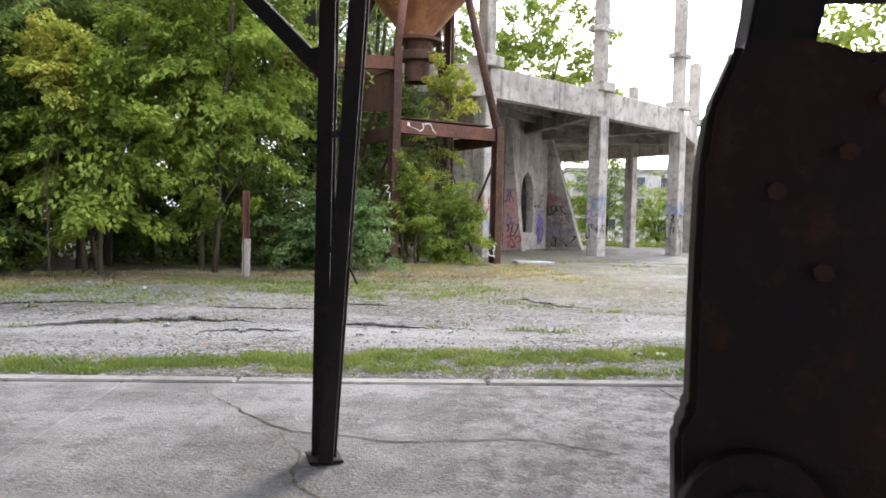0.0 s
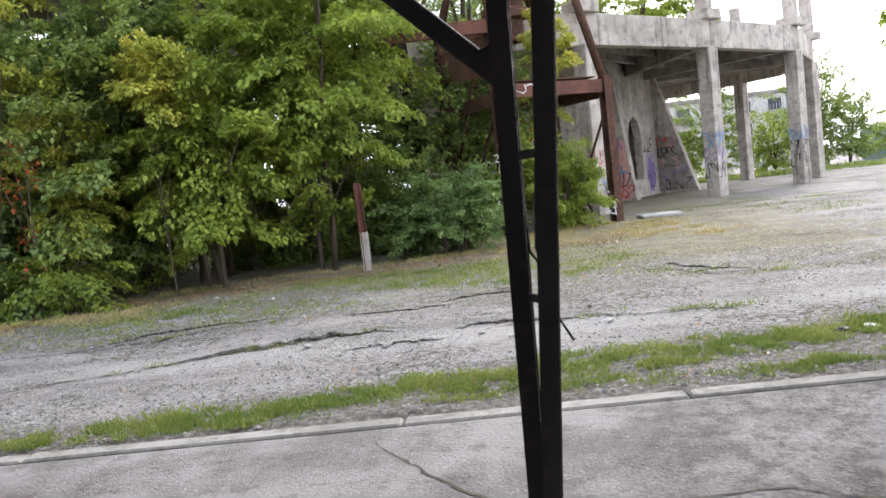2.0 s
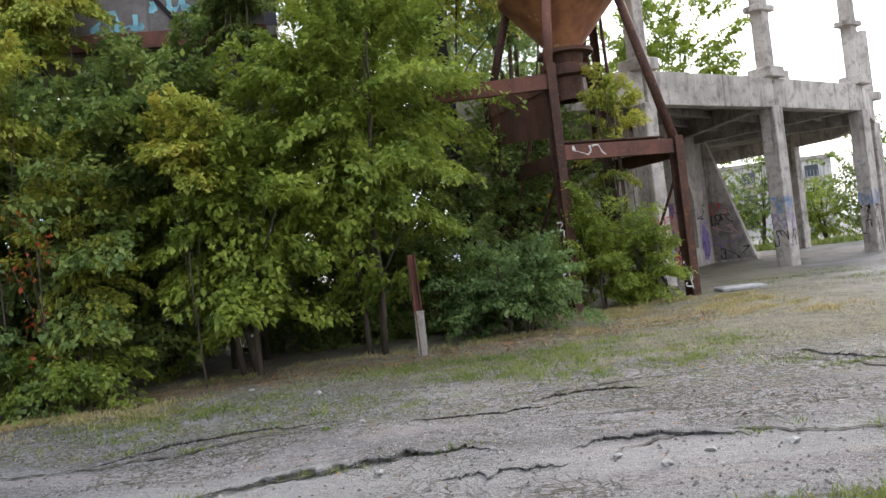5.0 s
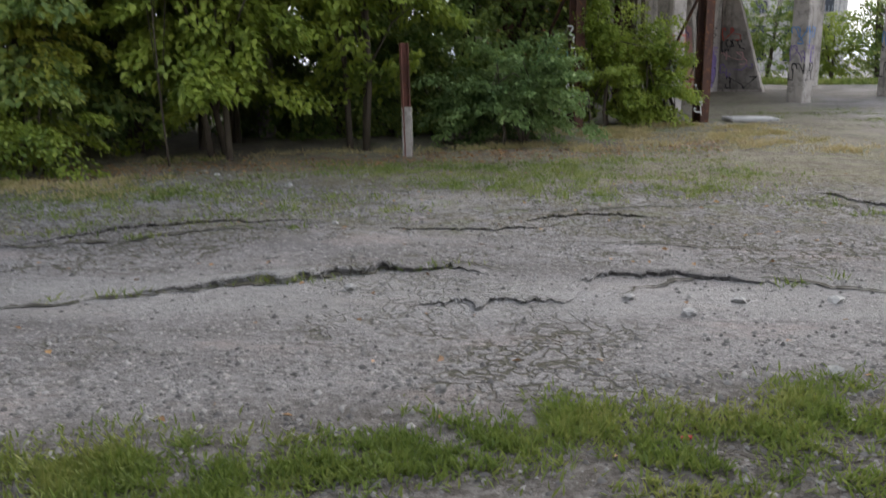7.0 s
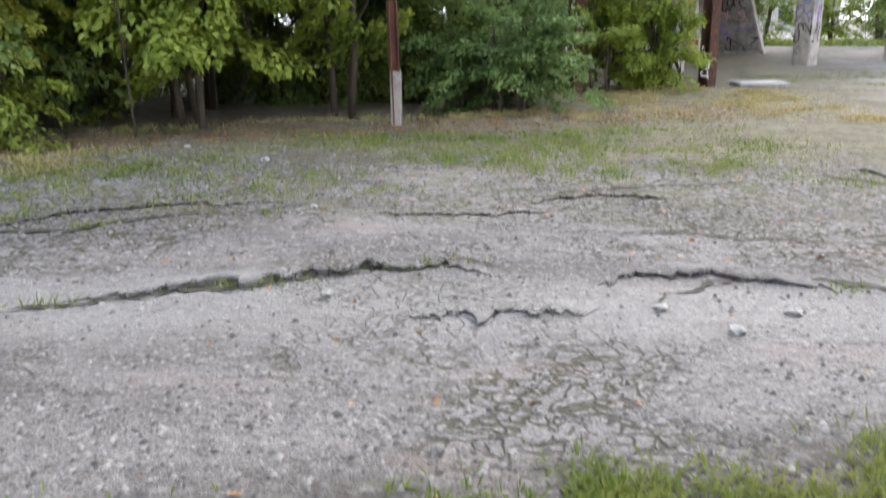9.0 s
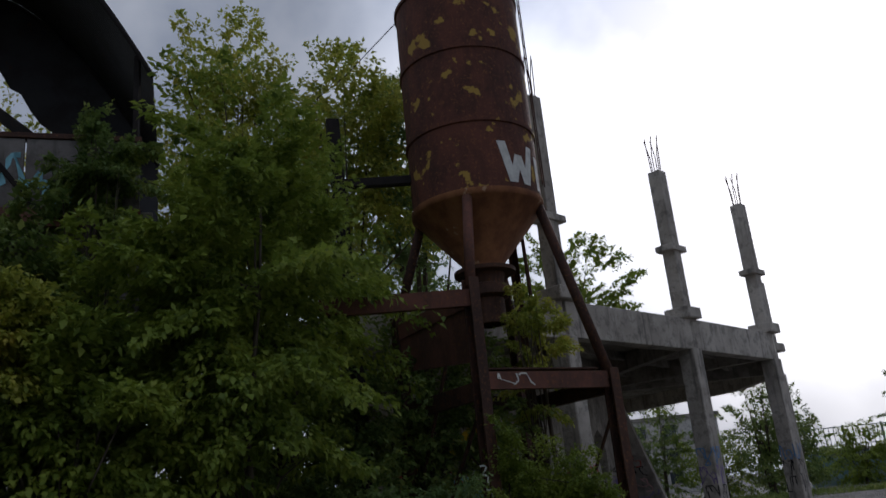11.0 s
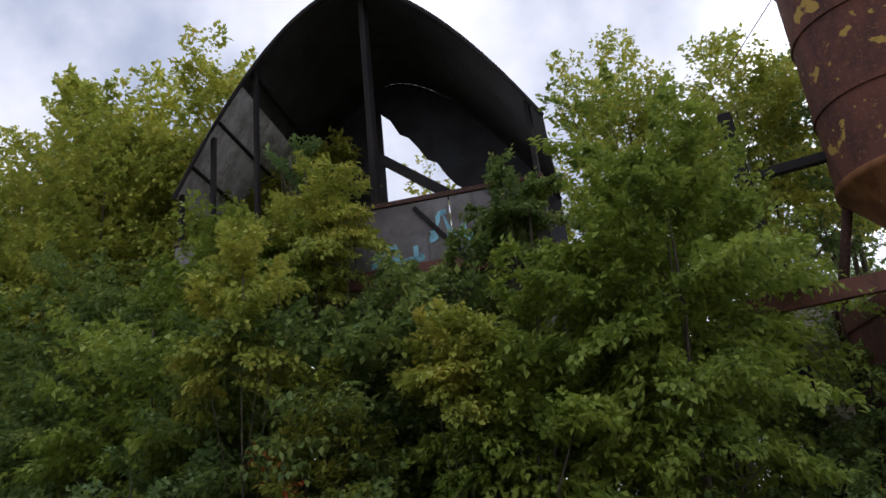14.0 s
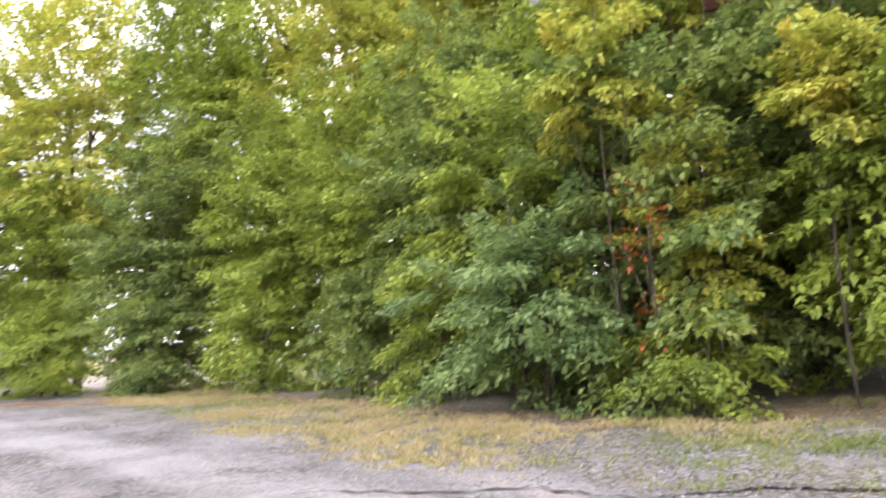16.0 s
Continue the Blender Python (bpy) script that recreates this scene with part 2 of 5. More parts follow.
def ground_mat():
    k = Mat("broken_asphalt", 0.92, 0, 0.2)
    x, y, v = across(k)
    grit = k.noise(55, 4, 0.7)
    big = k.noise(0.55, 5, 0.6, (0.5, 1.3, 1))
    c = k.mix(k.step(big, 0.35, 0.68), (0.36, 0.345, 0.335), (0.22, 0.21, 0.205))
    c = k.mix(k.math("MULTIPLY", k.step(k.noise(2.2, 6, 0.7, (0.7, 1.4, 1)), 0.5, 0.66), 0.6), c, (0.2, 0.185, 0.165))
    c = k.mix(k.math("MULTIPLY", k.step(k.noise(9, 6, 0.75, (0.8, 1.5, 1)), 0.5, 0.6), 0.6), c, (0.13, 0.122, 0.112))
    c = k.mix(k.math("MULTIPLY", k.step(grit, 0.5, 0.6), 0.55), c, (0.09, 0.085, 0.08))
    c = k.mix(k.math("MULTIPLY", k.step(k.noise(24, 4, 0.7), 0.56, 0.64), 0.75), c, (0.58, 0.53, 0.5))
    c = k.mix(k.math("MULTIPLY", k.step(k.noise(1.1, 5, 0.65, (0.6, 1.6, 1)), 0.55, 0.68), 0.45), c, (0.42, 0.35, 0.32))
    # fine crazing
    vor = k.n.new("ShaderNodeTexVoronoi")
    vor.feature = "DISTANCE_TO_EDGE"
    vor.inputs["Scale"].default_value = 5.0
    wob = k.n.new("ShaderNodeVectorMath")
    wob.operation = "ADD"
    k.l.new(k.pos, wob.inputs[0])
    wn2 = k.n.new("ShaderNodeTexNoise")
    wn2.inputs["Scale"].default_value = 3.0
    k.l.new(k.pos, wn2.inputs["Vector"])
    k.l.new(wn2.outputs["Color"], wob.inputs[1])
    k.l.new(wob.outputs[0], vor.inputs["Vector"])
    lines = k.math("SUBTRACT", 1.0, k.step(vor.outputs["Distance"], 0.02, 0.11))
    belt = k.math("MULTIPLY", k.step(v, 4.6, 5.6), k.math("SUBTRACT", 1.0, k.step(v, 9.0, 12.0)))
    broken = k.math("MAXIMUM", k.step(k.noise(0.45, 4), 0.46, 0.56), k.math("MULTIPLY", belt, k.step(k.noise(0.8, 3), 0.36, 0.5)))
    crazed = k.math("MULTIPLY", lines, broken)
    c = k.mix(k.math("MULTIPLY", crazed, 0.8), c, (0.08, 0.075, 0.04))
    c = k.mix(k.math("MULTIPLY", k.math("MULTIPLY", belt, k.step(k.noise(1.7, 5, 0.7), 0.44, 0.6)), 0.4), c, (0.2, 0.185, 0.1))
    # worn light wheel tracks
    wave = k.math("ADD", v, k.math("MULTIPLY", k.noise(0.5, 2), 1.2))
    near = k.math("MULTIPLY", k.step(wave, 3.0, 3.4), k.math("SUBTRACT", 1.0, k.step(wave, 3.9, 4.5)))
    c = k.mix(k.math("MULTIPLY", near, 0.4), c, (0.46, 0.45, 0.43))
    # soil strip behind the kerb
    edge = k.math("SUBTRACT", y, k.math("MULTIPLY", x, 0.37))
    soil = k.math("SUBTRACT", 1.0, k.step(k.math("ADD", edge, k.math("MULTIPLY", k.noise(1.6, 4), 0.8)), 11.4, 12.0))
    soilc = k.mix(k.step(k.noise(12, 5, 0.7), 0.4, 0.65), (0.13, 0.115, 0.1), (0.27, 0.255, 0.235))
    c = k.mix(soil, c, soilc)
    # mossy soil with dry litter towards the bushes
    foot = k.math("ADD", k.math("ADD", y, k.math("MULTIPLY", x, -0.05)), k.math("MULTIPLY", k.noise(0.6, 5, 0.6), 5.0))
    litter = k.math("MULTIPLY", k.step(foot, 18.8, 21.0), k.math("SUBTRACT", 1.0, k.step(x, 2.5, 6.0)))
    litc = k.mix(k.step(k.noise(3, 6, 0.7), 0.4, 0.62), (0.2, 0.165, 0.115), (0.27, 0.255, 0.15))
    c = k.mix(k.math("MULTIPLY", litter, 0.75), c, litc)
    c = k.mix(k.math("MULTIPLY", k.math("MULTIPLY", k.step(k.noise(1.3, 6, 0.7), 0.55, 0.66), k.step(v, 4.4, 6.5)), 0.6), c, (0.18, 0.21, 0.09))
    k.colour(c).bump(k.math("SUBTRACT", k.math("ADD", k.math("MULTIPLY", grit, 0.5), k.noise(11, 6, 0.75)), k.math("MULTIPLY", crazed, 0.6)), 1.0, 0.06)
    return k.m


def slab_mat():
    k = Mat("floor_slab_concrete", 0.88, 0, 0.25)
    c = k.mix(k.step(k.noise(0.9, 6, 0.65), 0.38, 0.64), (0.26, 0.248, 0.242), (0.15, 0.14, 0.135))
    c = k.mix(k.math("MULTIPLY", k.step(k.noise(2.6, 8, 0.8), 0.5, 0.62), 0.5), c, (0.08, 0.064, 0.06))
    c = k.mix(k.math("MULTIPLY", k.step(k.noise(45, 3), 0.58, 0.7), 0.4), c, (0.5, 0.48, 0.45))
    # worn, damp and spalled floor
    x, y, z = k.split()
    worn = k.step(k.math("ADD", x, k.math("MULTIPLY", k.noise(0.8, 5), 2.4)), 0.9, 2.4)
    c = k.mix(k.math("MULTIPLY", worn, k.math("MULTIPLY", k.step(k.noise(7, 7, 0.8, (1, 0.7, 1)), 0.44, 0.6), 0.75)), c, (0.055, 0.05, 0.048))
    c = k.mix(k.math("MULTIPLY", k.step(k.noise(3.5, 8, 0.85), 0.57, 0.6), 0.5), c, (0.06, 0.055, 0.05))
    k.colour(c).bump(k.math("ADD", k.noise(40, 5), k.noise(8, 7, 0.8)), 0.7, 0.03)
    return k.m


GROUND, SLAB = ground_mat(), slab_mat()
KERB = concrete("kerb_concrete", (0.32, 0.305, 0.28), (0.22, 0.21, 0.19))
STONE = concrete("loose_stone", (0.55, 0.54, 0.51), (0.36, 0.35, 0.33))


def gravel_mat():
    k = Mat("gravel_stone", 0.9, 0, 0.2)
    return k.colour(k.mix(k.step(k.geo.outputs["Random Per Island"], 0.3, 1.0), (0.11, 0.105, 0.1), (0.33, 0.32, 0.3))).m


GRAVEL = gravel_mat()
DARK_SOIL = concrete("crack_soil", (0.06, 0.055, 0.045), (0.1, 0.09, 0.06), (0.05, 0.06, 0.03))


# ---- mesh helpers ----
def thing(name, label, category, group="", kind="", at=(0, 0, 0)):
    ob = new(name)
    ob.location = at
    bpy.context.view_layer.update()
    return tagged(ob, label, category, group, kind)


def part(name, bm, material, parent=None, label="", smooth=False):
    """One mesh object from a bmesh given in world coordinates, under a thing or a part."""
    me = bm
    if isinstance(bm, bmesh.types.BMesh):
        me = bpy.data.meshes.new(name)
        bm.normal_update()
        bm.to_mesh(me)
        bm.free()
    if smooth:
        me.polygons.foreach_set("use_smooth", [True] * len(me.polygons))
    me.materials.append(material)
    ob = new(name, me)
    if parent:
        ob.parent = parent
        p, off = parent, Vector((0, 0, 0))
        while p:
            off += p.location
            p = p.parent
        ob.location = -off
    if label:
        ob["label"] = label
    return ob


def box(size, m=Matrix(), bevel=0.01, bm=None):
    bm2 = bmesh.new()
    bmesh.ops.create_cube(bm2, size=1)
    bmesh.ops.scale(bm2, vec=size, verts=bm2.verts)
    if bevel:
        bmesh.ops.bevel(bm2, geom=list(bm2.edges), offset=bevel, segments=1, affect="EDGES")
    bmesh.ops.transform(bm2, matrix=m, verts=bm2.verts)
    if bm is None:
        return bm2
    tmp = bpy.data.meshes.new("tmp")
    bm2.to_mesh(tmp)
    bm2.free()
    bm.from_mesh(tmp)
    bpy.data.meshes.remove(tmp)
    return bm


def span(a, b, up=(0, 0, 1)):
    """The pose halfway from a to b, its z axis along the way; and the length."""
    a, b = Vector(a), Vector(b)
    d = b - a
    z = d.normalized()
    x = Vector(up).cross(z)
    if x.length < 1e-3:
        x = Vector((1, 0, 0)).cross(z) if abs(z.x) < 0.9 else Vector((0, 1, 0)).cross(z)
    x.normalize()
    m = Matrix((x, z.cross(x), z)).transposed().to_4x4()
    m.translation = (a + b) / 2
    return m, d.length


def bar(a, b, w, h, bevel=0.006, up=(0, 0, 1), bm=None):
    m, n = span(a, b, up)
    return box((h, w, n), m, bevel, bm)


def channel(a, b, w, h, t=0.02, up=(0, 0, 1)):
    """A rolled steel channel from a to b: web and two flanges."""
    m, n = span(a, b, up)
    out = [(-w / 2, -h / 2), (w / 2, -h / 2), (w / 2, h / 2), (w / 2 - t, h / 2), (w / 2 - t, -h / 2 + t), (-w / 2 + t, -h / 2 + t), (-w / 2 + t, h / 2), (-w / 2, h / 2)]
    bm = bmesh.new()
    f = bm.faces.new([bm.verts.new((y, x, -n / 2)) for x, y in out])
    r = bmesh.ops.extrude_face_region(bm, geom=[f])
    bmesh.ops.translate(bm, vec=(0, 0, n), verts=[v for v in r["geom"] if isinstance(v, bmesh.types.BMVert)])
    bmesh.ops.recalc_face_normals(bm, faces=bm.faces)
    bmesh.ops.transform(bm, matrix=m, verts=bm.verts)
    return bm


def tube(points, radii, sides=8, bm=None, cap=True):
    """A tapered tube through points."""
    bm = bm or bmesh.new()
    pts = [Vector(p) for p in points]
    if isinstance(radii, (int, float)):
        radii = [radii] * len(pts)
    rings = []
    for i, p in enumerate(pts):
        d = (pts[min(i + 1, len(pts) - 1)] - pts[max(i - 1, 0)]).normalized()
        x = d.cross(Vector((0.31, 0.2, 0.93)) if abs(d.z) < 0.85 else Vector((1, 0.1, 0))).normalized()
        y = d.cross(x)
        rings.append([bm.verts.new(p + radii[i] * (math.cos(a) * x + math.sin(a) * y)) for a in np.linspace(0, 2 * math.pi, sides, endpoint=False)])
    for r, s in zip(rings, rings[1:]):
        for i in range(sides):
            bm.faces.new((r[i], r[(i + 1) % sides], s[(i + 1) % sides], s[i]))
    if cap:
        bm.faces.new(rings[0][::-1])
        bm.faces.new(rings[-1])
    return bm


def lathe(profile, centre, sides=48):
    """A surface of revolution: (radius, height) pairs, about a vertical axis."""
    bm = bmesh.new()
    rings = [[bm.verts.new((centre[0] + r * math.cos(a), centre[1] + r * math.sin(a), z)) for a in np.linspace(0, 2 * math.pi, sides, endpoint=False)] for r, z in profile]
    for r, s in zip(rings, rings[1:]):
        for i in range(sides):
            bm.faces.new((r[i], r[(i + 1) % sides], s[(i + 1) % sides], s[i]))
    return bm


def prism(outline, m, depth, bevel=0.0):
    """An outline in x and z, pushed through depth along y, at the pose m."""
    bm = bmesh.new()
    f = bm.faces.new([bm.verts.new((x, 0, z)) for x, z in outline])
    r = bmesh.ops.extrude_face_region(bm, geom=[f])
    bmesh.ops.translate(bm, vec=(0, depth, 0), verts=[v for v in r["geom"] if isinstance(v, bmesh.types.BMVert)])
    bmesh.ops.recalc_face_normals(bm, faces=bm.faces)
    if bevel:
        bmesh.ops.bevel(bm, geom=list(bm.edges), offset=bevel, segments=2, affect="EDGES")
    bmesh.ops.transform(bm, matrix=m, verts=bm.verts)
    return bm


def quads(name, verts, faces):
    me = bpy.data.meshes.new(name)
    me.vertices.add(len(verts))
    me.vertices.foreach_set("co", np.asarray(verts, dtype=np.float32).ravel())
    n, w = faces.shape
    me.loops.add(n * w)
    me.loops.foreach_set("vertex_index", faces.astype(np.int32).ravel())
    me.polygons.add(n)
    me.polygons.foreach_set("loop_start", np.arange(0, n * w, w, dtype=np.int32))
    me.polygons.foreach_set("loop_total", np.full(n, w, dtype=np.int32))
    me.update(calc_edges=True)
    return me


def leaf_mesh(name, at, way, length, width, rng):
    """Folded leaves: at, way (n x 3), lengths and widths (n)."""
    n = len(at)
    way = way / (np.linalg.norm(way, axis=1, keepdims=True) + 1e-9)
    side = np.cross(way, np.array([0, 0, 1.0]) + rng.normal(0, 0.3, (n, 3)))
    side /= np.linalg.norm(side, axis=1, keepdims=True) + 1e-9
    up = np.cross(side, way)
    L, W = length[:, None], width[:, None]
    mid = at + way * L * 0.45
    v = np.stack([at, mid + side * W / 2 + up * W * 0.15, at + way * L - up * L * 0.12, mid - side * W / 2 + up * W * 0.15], 1).reshape(-1, 3)
    i = np.arange(n)[:, None] * 4
    f = np.concatenate([i + [[0, 1, 2]], i + [[0, 2, 3]]], 0)
    return quads(name, v, f)


# ---- ground ----
def rise(x, y):
    """Height of the ground: level near the hall, a slight rise towards the platform."""
    s = min(max((y - 15.0) / 12.0, 0.0), 1.0)
    return 0.2 * s * s * (3 - 2 * s)


def ground():
    xs = np.concatenate([[-900, -300, -120, -60], np.linspace(-34, 20, 217), [40, 90, 300, 900]])
    ys = np.concatenate([[-300, -60, -10, 4], np.linspace(8.5, 30, 130), np.linspace(31, 60, 16), [90, 150, 400, 1500]])
    vs = []
    for y in ys:
        for x in xs:
            z = rise(x, y) + (0.035 * noise.noise((x * 0.7, y * 0.9, 0)) + 0.014 * noise.noise((x * 3.1, y * 3.3, 4)) if -35 < x < 21 and 9 < y < 60 else 0)
            if y < 9.75 + 0.165 * x:
                z -= 0.05
            vs.append((x, y, z))
    w = len(xs)
    i = (np.arange(len(ys) - 1)[:, None] * w + np.arange(w - 1)[None]).reshape(-1, 1)
    f = i + np.array([[0, 1, w + 1, w]])
    ob = part("ground", quads("ground", np.array(vs), f), GROUND, smooth=True)
    tagged(ob, "broken pale grey asphalt yard with gravel and soil", "ground", kind="structure")


ground()


def kerb_point(u, v, z=0.0):
    """u metres along the kerb line, v metres beyond it."""
    return Vector((0.987 * u - 0.163 * v, 9.6 + 0.163 * u + 0.987 * v, z))


TURN = math.degrees(math.atan2(0.163, 0.987))


def slab():
    root = tagged(new("floor_slab"), "worn grey concrete hall floor slab with cracks", "floor", kind="structure")
    # panels with broken joints between them
    cuts = [-9.0, -5.2, -2.1, 1.9, 5.6, 9.5]
    for a, b in zip(cuts, cuts[1:]):
        c = kerb_point((a + b) / 2, -7.1, -0.07)
        bm = box((b - a - 0.003, 13.8, 0.2), Matrix.Translation(c) @ pose(0, 0, 0, 0, 0, TURN), 0.006)
        part("slab_panel", bm, SLAB, root)
    a = -9.0
    k = 0
    while a < 9.4:
        n = (1.6, 2.2, 1.3, 2.6, 1.9)[k % 5]
        c = kerb_point(a + n / 2, -0.09, -0.06)
        part("edge_stone", box((n - 0.015, 0.17, 0.2), Matrix.Translation(c) @ pose(0, 0, 0.004 * (k % 2), 0, 0, TURN + (k % 3 - 1) * 0.3), 0.015), KERB, root)
        a += n
        k += 1
    return root


slab()


def ribbon(points, width, z, rng, jag=0.5, close=0.0):
    """A flat, ragged strip along points on the ground, tapering at its ends."""
    bm = bmesh.new()
    pts = [Vector((*p, 0)) for p in points]
    fine = []
    for p, q in zip(pts, pts[1:]):
        n = max(2, int((q - p).length / 0.06))
        fine += [p.lerp(q, i / n) for i in range(n)]
    fine.append(pts[-1])
    prev = None
    off = 0.0
    for i, p in enumerate(fine):
        d = (fine[min(i + 1, len(fine) - 1)] - fine[max(i - 1, 0)]).normalized()
        s = Vector((-d.y, d.x, 0))
        off = off * 0.85 + rng.gauss(0, width * jag)
        taper = min(1, 6 * i / len(fine), 6 * (len(fine) - 1 - i) / len(fine)) + 0.05
        w = width * taper * rng.uniform(0.15, 1.2)
        h = z + rise(p.x, p.y) + 0.035 * noise.noise((p.x * 0.7, p.y * 0.9, 0)) + 0.014 * noise.noise((p.x * 3.1, p.y * 3.3, 4)) if z < 0.06 and p.y > 9.75 + 0.165 * p.x else z
        a, b = bm.verts.new(p + s * (off + w / 2) + Vector((0, 0, h))), bm.verts.new(p + s * (off - w / 2) + Vector((0, 0, h)))
        if prev:
            bm.faces.new((prev[0], prev[1], b, a))
        prev = (a, b)
    return bm


def cracks():
    rng = random.Random(4)
    lines = [([(-6.0, 11.0), (-4.6, 11.9), (-3.6, 12.4), (-2.6, 13.1), (-1.9, 12.9)], 0.06), ([(-2.6, 13.15), (-3.3, 12.75), (-3.6, 12.5)], 0.12),
             ([(-1.3, 12.5), (-0.5, 13.3), (0.6, 12.9), (1.8, 12.9)], 0.06), ([(0.4, 17.2), (1.2, 16.2), (1.9, 15.6), (2.6, 15.2)], 0.09),
             ([(-2.3, 15.4), (-0.9, 16.2), (0.2, 16.5)], 0.06), ([(-9.0, 11.2), (-7.2, 12.9), (-5.8, 13.5), (-4.0, 14.6)], 0.07),
             ([(1.5, 20.5), (3.0, 19.6), (4.6, 19.4)], 0.07), ([(2.2, 24), (4.0, 22.6), (6.6, 22.4)], 0.08), ([(-2.0, 14.0), (-1.0, 14.3), (0.1, 14.0)], 0.05)]
    for pts, w in lines:
        ob = part("asphalt_crack", ribbon(pts, w, 0.012, rng), DARK_SOIL)
        tagged(ob, "dark soil-filled crack in the broken asphalt", "crack", "asphalt cracks", "structure")
    for pts, w in (([(-1.45, 9.1), (-1.15, 8.6), (-0.85, 8.2), (-0.5, 7.9), (0.1, 7.75), (0.9, 7.95), (1.7, 7.6)], 0.022), ([(-0.6, 8.0), (-0.35, 7.5), (-0.2, 7.0), (0.4, 6.4)], 0.02)):
        ob = part("slab_crack", ribbon(pts, w, 0.0345, rng), DARK_SOIL)
        tagged(ob, "thin dark crack in the concrete slab", "crack", "slab cracks", "structure")


cracks()


def ground_z(x, y):
    return rise(x, y) + 0.035 * noise.noise((x * 0.7, y * 0.9, 0)) + 0.014 * noise.noise((x * 3.1, y * 3.3, 4))


def broken_edges():
    """Lifted asphalt layers: a ragged standing edge towards the hall, running out flat behind it."""
    rng = random.Random(31)
    runs = [([(-4.7, 11.95), (-3.9, 12.3), (-3.39, 12.6), (-2.95, 12.95), (-2.47, 13.03), (-2.2, 12.9)], 0.075, 0.5),
            ([(-1.6, 12.75), (-1.25, 13.1), (-0.7, 13.2), (-0.11, 12.9)], 0.055, 0.4), ([(-2.6, 12.0), (-2.0, 12.3), (-1.5, 12.35)], 0.035, 0.3),
            ([(-2.3, 15.1), (-1.5, 15.45), (-0.85, 15.5)], 0.04, 0.4), ([(-6.6, 13.1), (-5.9, 14.0), (-5.0, 14.5), (-4.2, 14.9)], 0.04, 0.4),
            ([(0.9, 17.3), (1.4, 16.6), (2.05, 15.8)], 0.035, 0.3), ([(-3.4, 14.4), (-2.6, 14.5), (-1.8, 14.9)], 0.03, 0.3)]
    for pts, high, back in runs:
        line = []
        for p, q in zip(pts, pts[1:]):
            n = max(2, int(math.dist(p, q) / 0.035))
            line += [(p[0] + (q[0] - p[0]) * i / n, p[1] + (q[1] - p[1]) * i / n) for i in range(n)]
        bm = bmesh.new()
        prev = None
        jag = 0.0
        for i, (x, y) in enumerate(line):
            f = i / (len(line) - 1)
            lift = high * min(1, 4 * f, 4 * (1 - f)) * (0.55 + 0.6 * abs(noise.noise((x * 5, y * 5, 7)))) + 0.004
            jag = jag * 0.75 + rng.gauss(0, 0.04)
            row = []
            for dy, up in ((0.03, -0.03), (0.0, lift * 0.75), (0.025, lift), (back * 0.35, lift * 0.7), (back, -0.012)):
                yy = y + jag * (1 if dy < 0.1 else 0) + dy
                row.append(bm.verts.new((x + rng.gauss(0, 0.005), yy, ground_z(x, yy) + up)))
            if prev:
                for k in range(4):
                    bm.faces.new((prev[k], row[k], row[k + 1], prev[k + 1]))
            prev = row
        ob = part("asphalt_ledge", bm, GROUND)
        tagged(ob, "lifted broken edge of the grey asphalt layer", "asphalt", "broken asphalt edges", "structure")


broken_edges()


def fallen_leaves():
    g = np.random.default_rng(17)
    n = 9000
    x = g.uniform(-30, 0.5, n)
    foot = np.where(x > -9.5, 20.6 + 0.42 * (x + 4.5), np.where(x > -20, 17.0 + 0.05 * (x + 9), 16.5 + 0.55 * (x + 20)))
    y = foot - 1.0 + g.normal(0, 0.5, n)
    k = int(n * 0.025)
    x[:k], y[:k] = g.uniform(-6, 4, k), g.uniform(10, 20, k)
    ok = y > 9.9 + 0.165 * x
    x, y = x[ok], y[ok]
    z = np.array([ground_z(a, b) + 0.006 for a, b in zip(x, y)])
    way = np.concatenate([g.normal(0, 1, (len(x), 2)), g.normal(0.05, 0.12, (len(x), 1))], 1)
    me = leaf_mesh("fallen_leaves", np.stack([x, y, z], 1), way, g.uniform(0.035, 0.08, len(x)), g.uniform(0.02, 0.045, len(x)), g)
    tagged(part("fallen_leaves", me, LITTER), "brown and orange fallen leaves along the thicket's foot", "leaves", kind="stuff")


fallen_leaves()


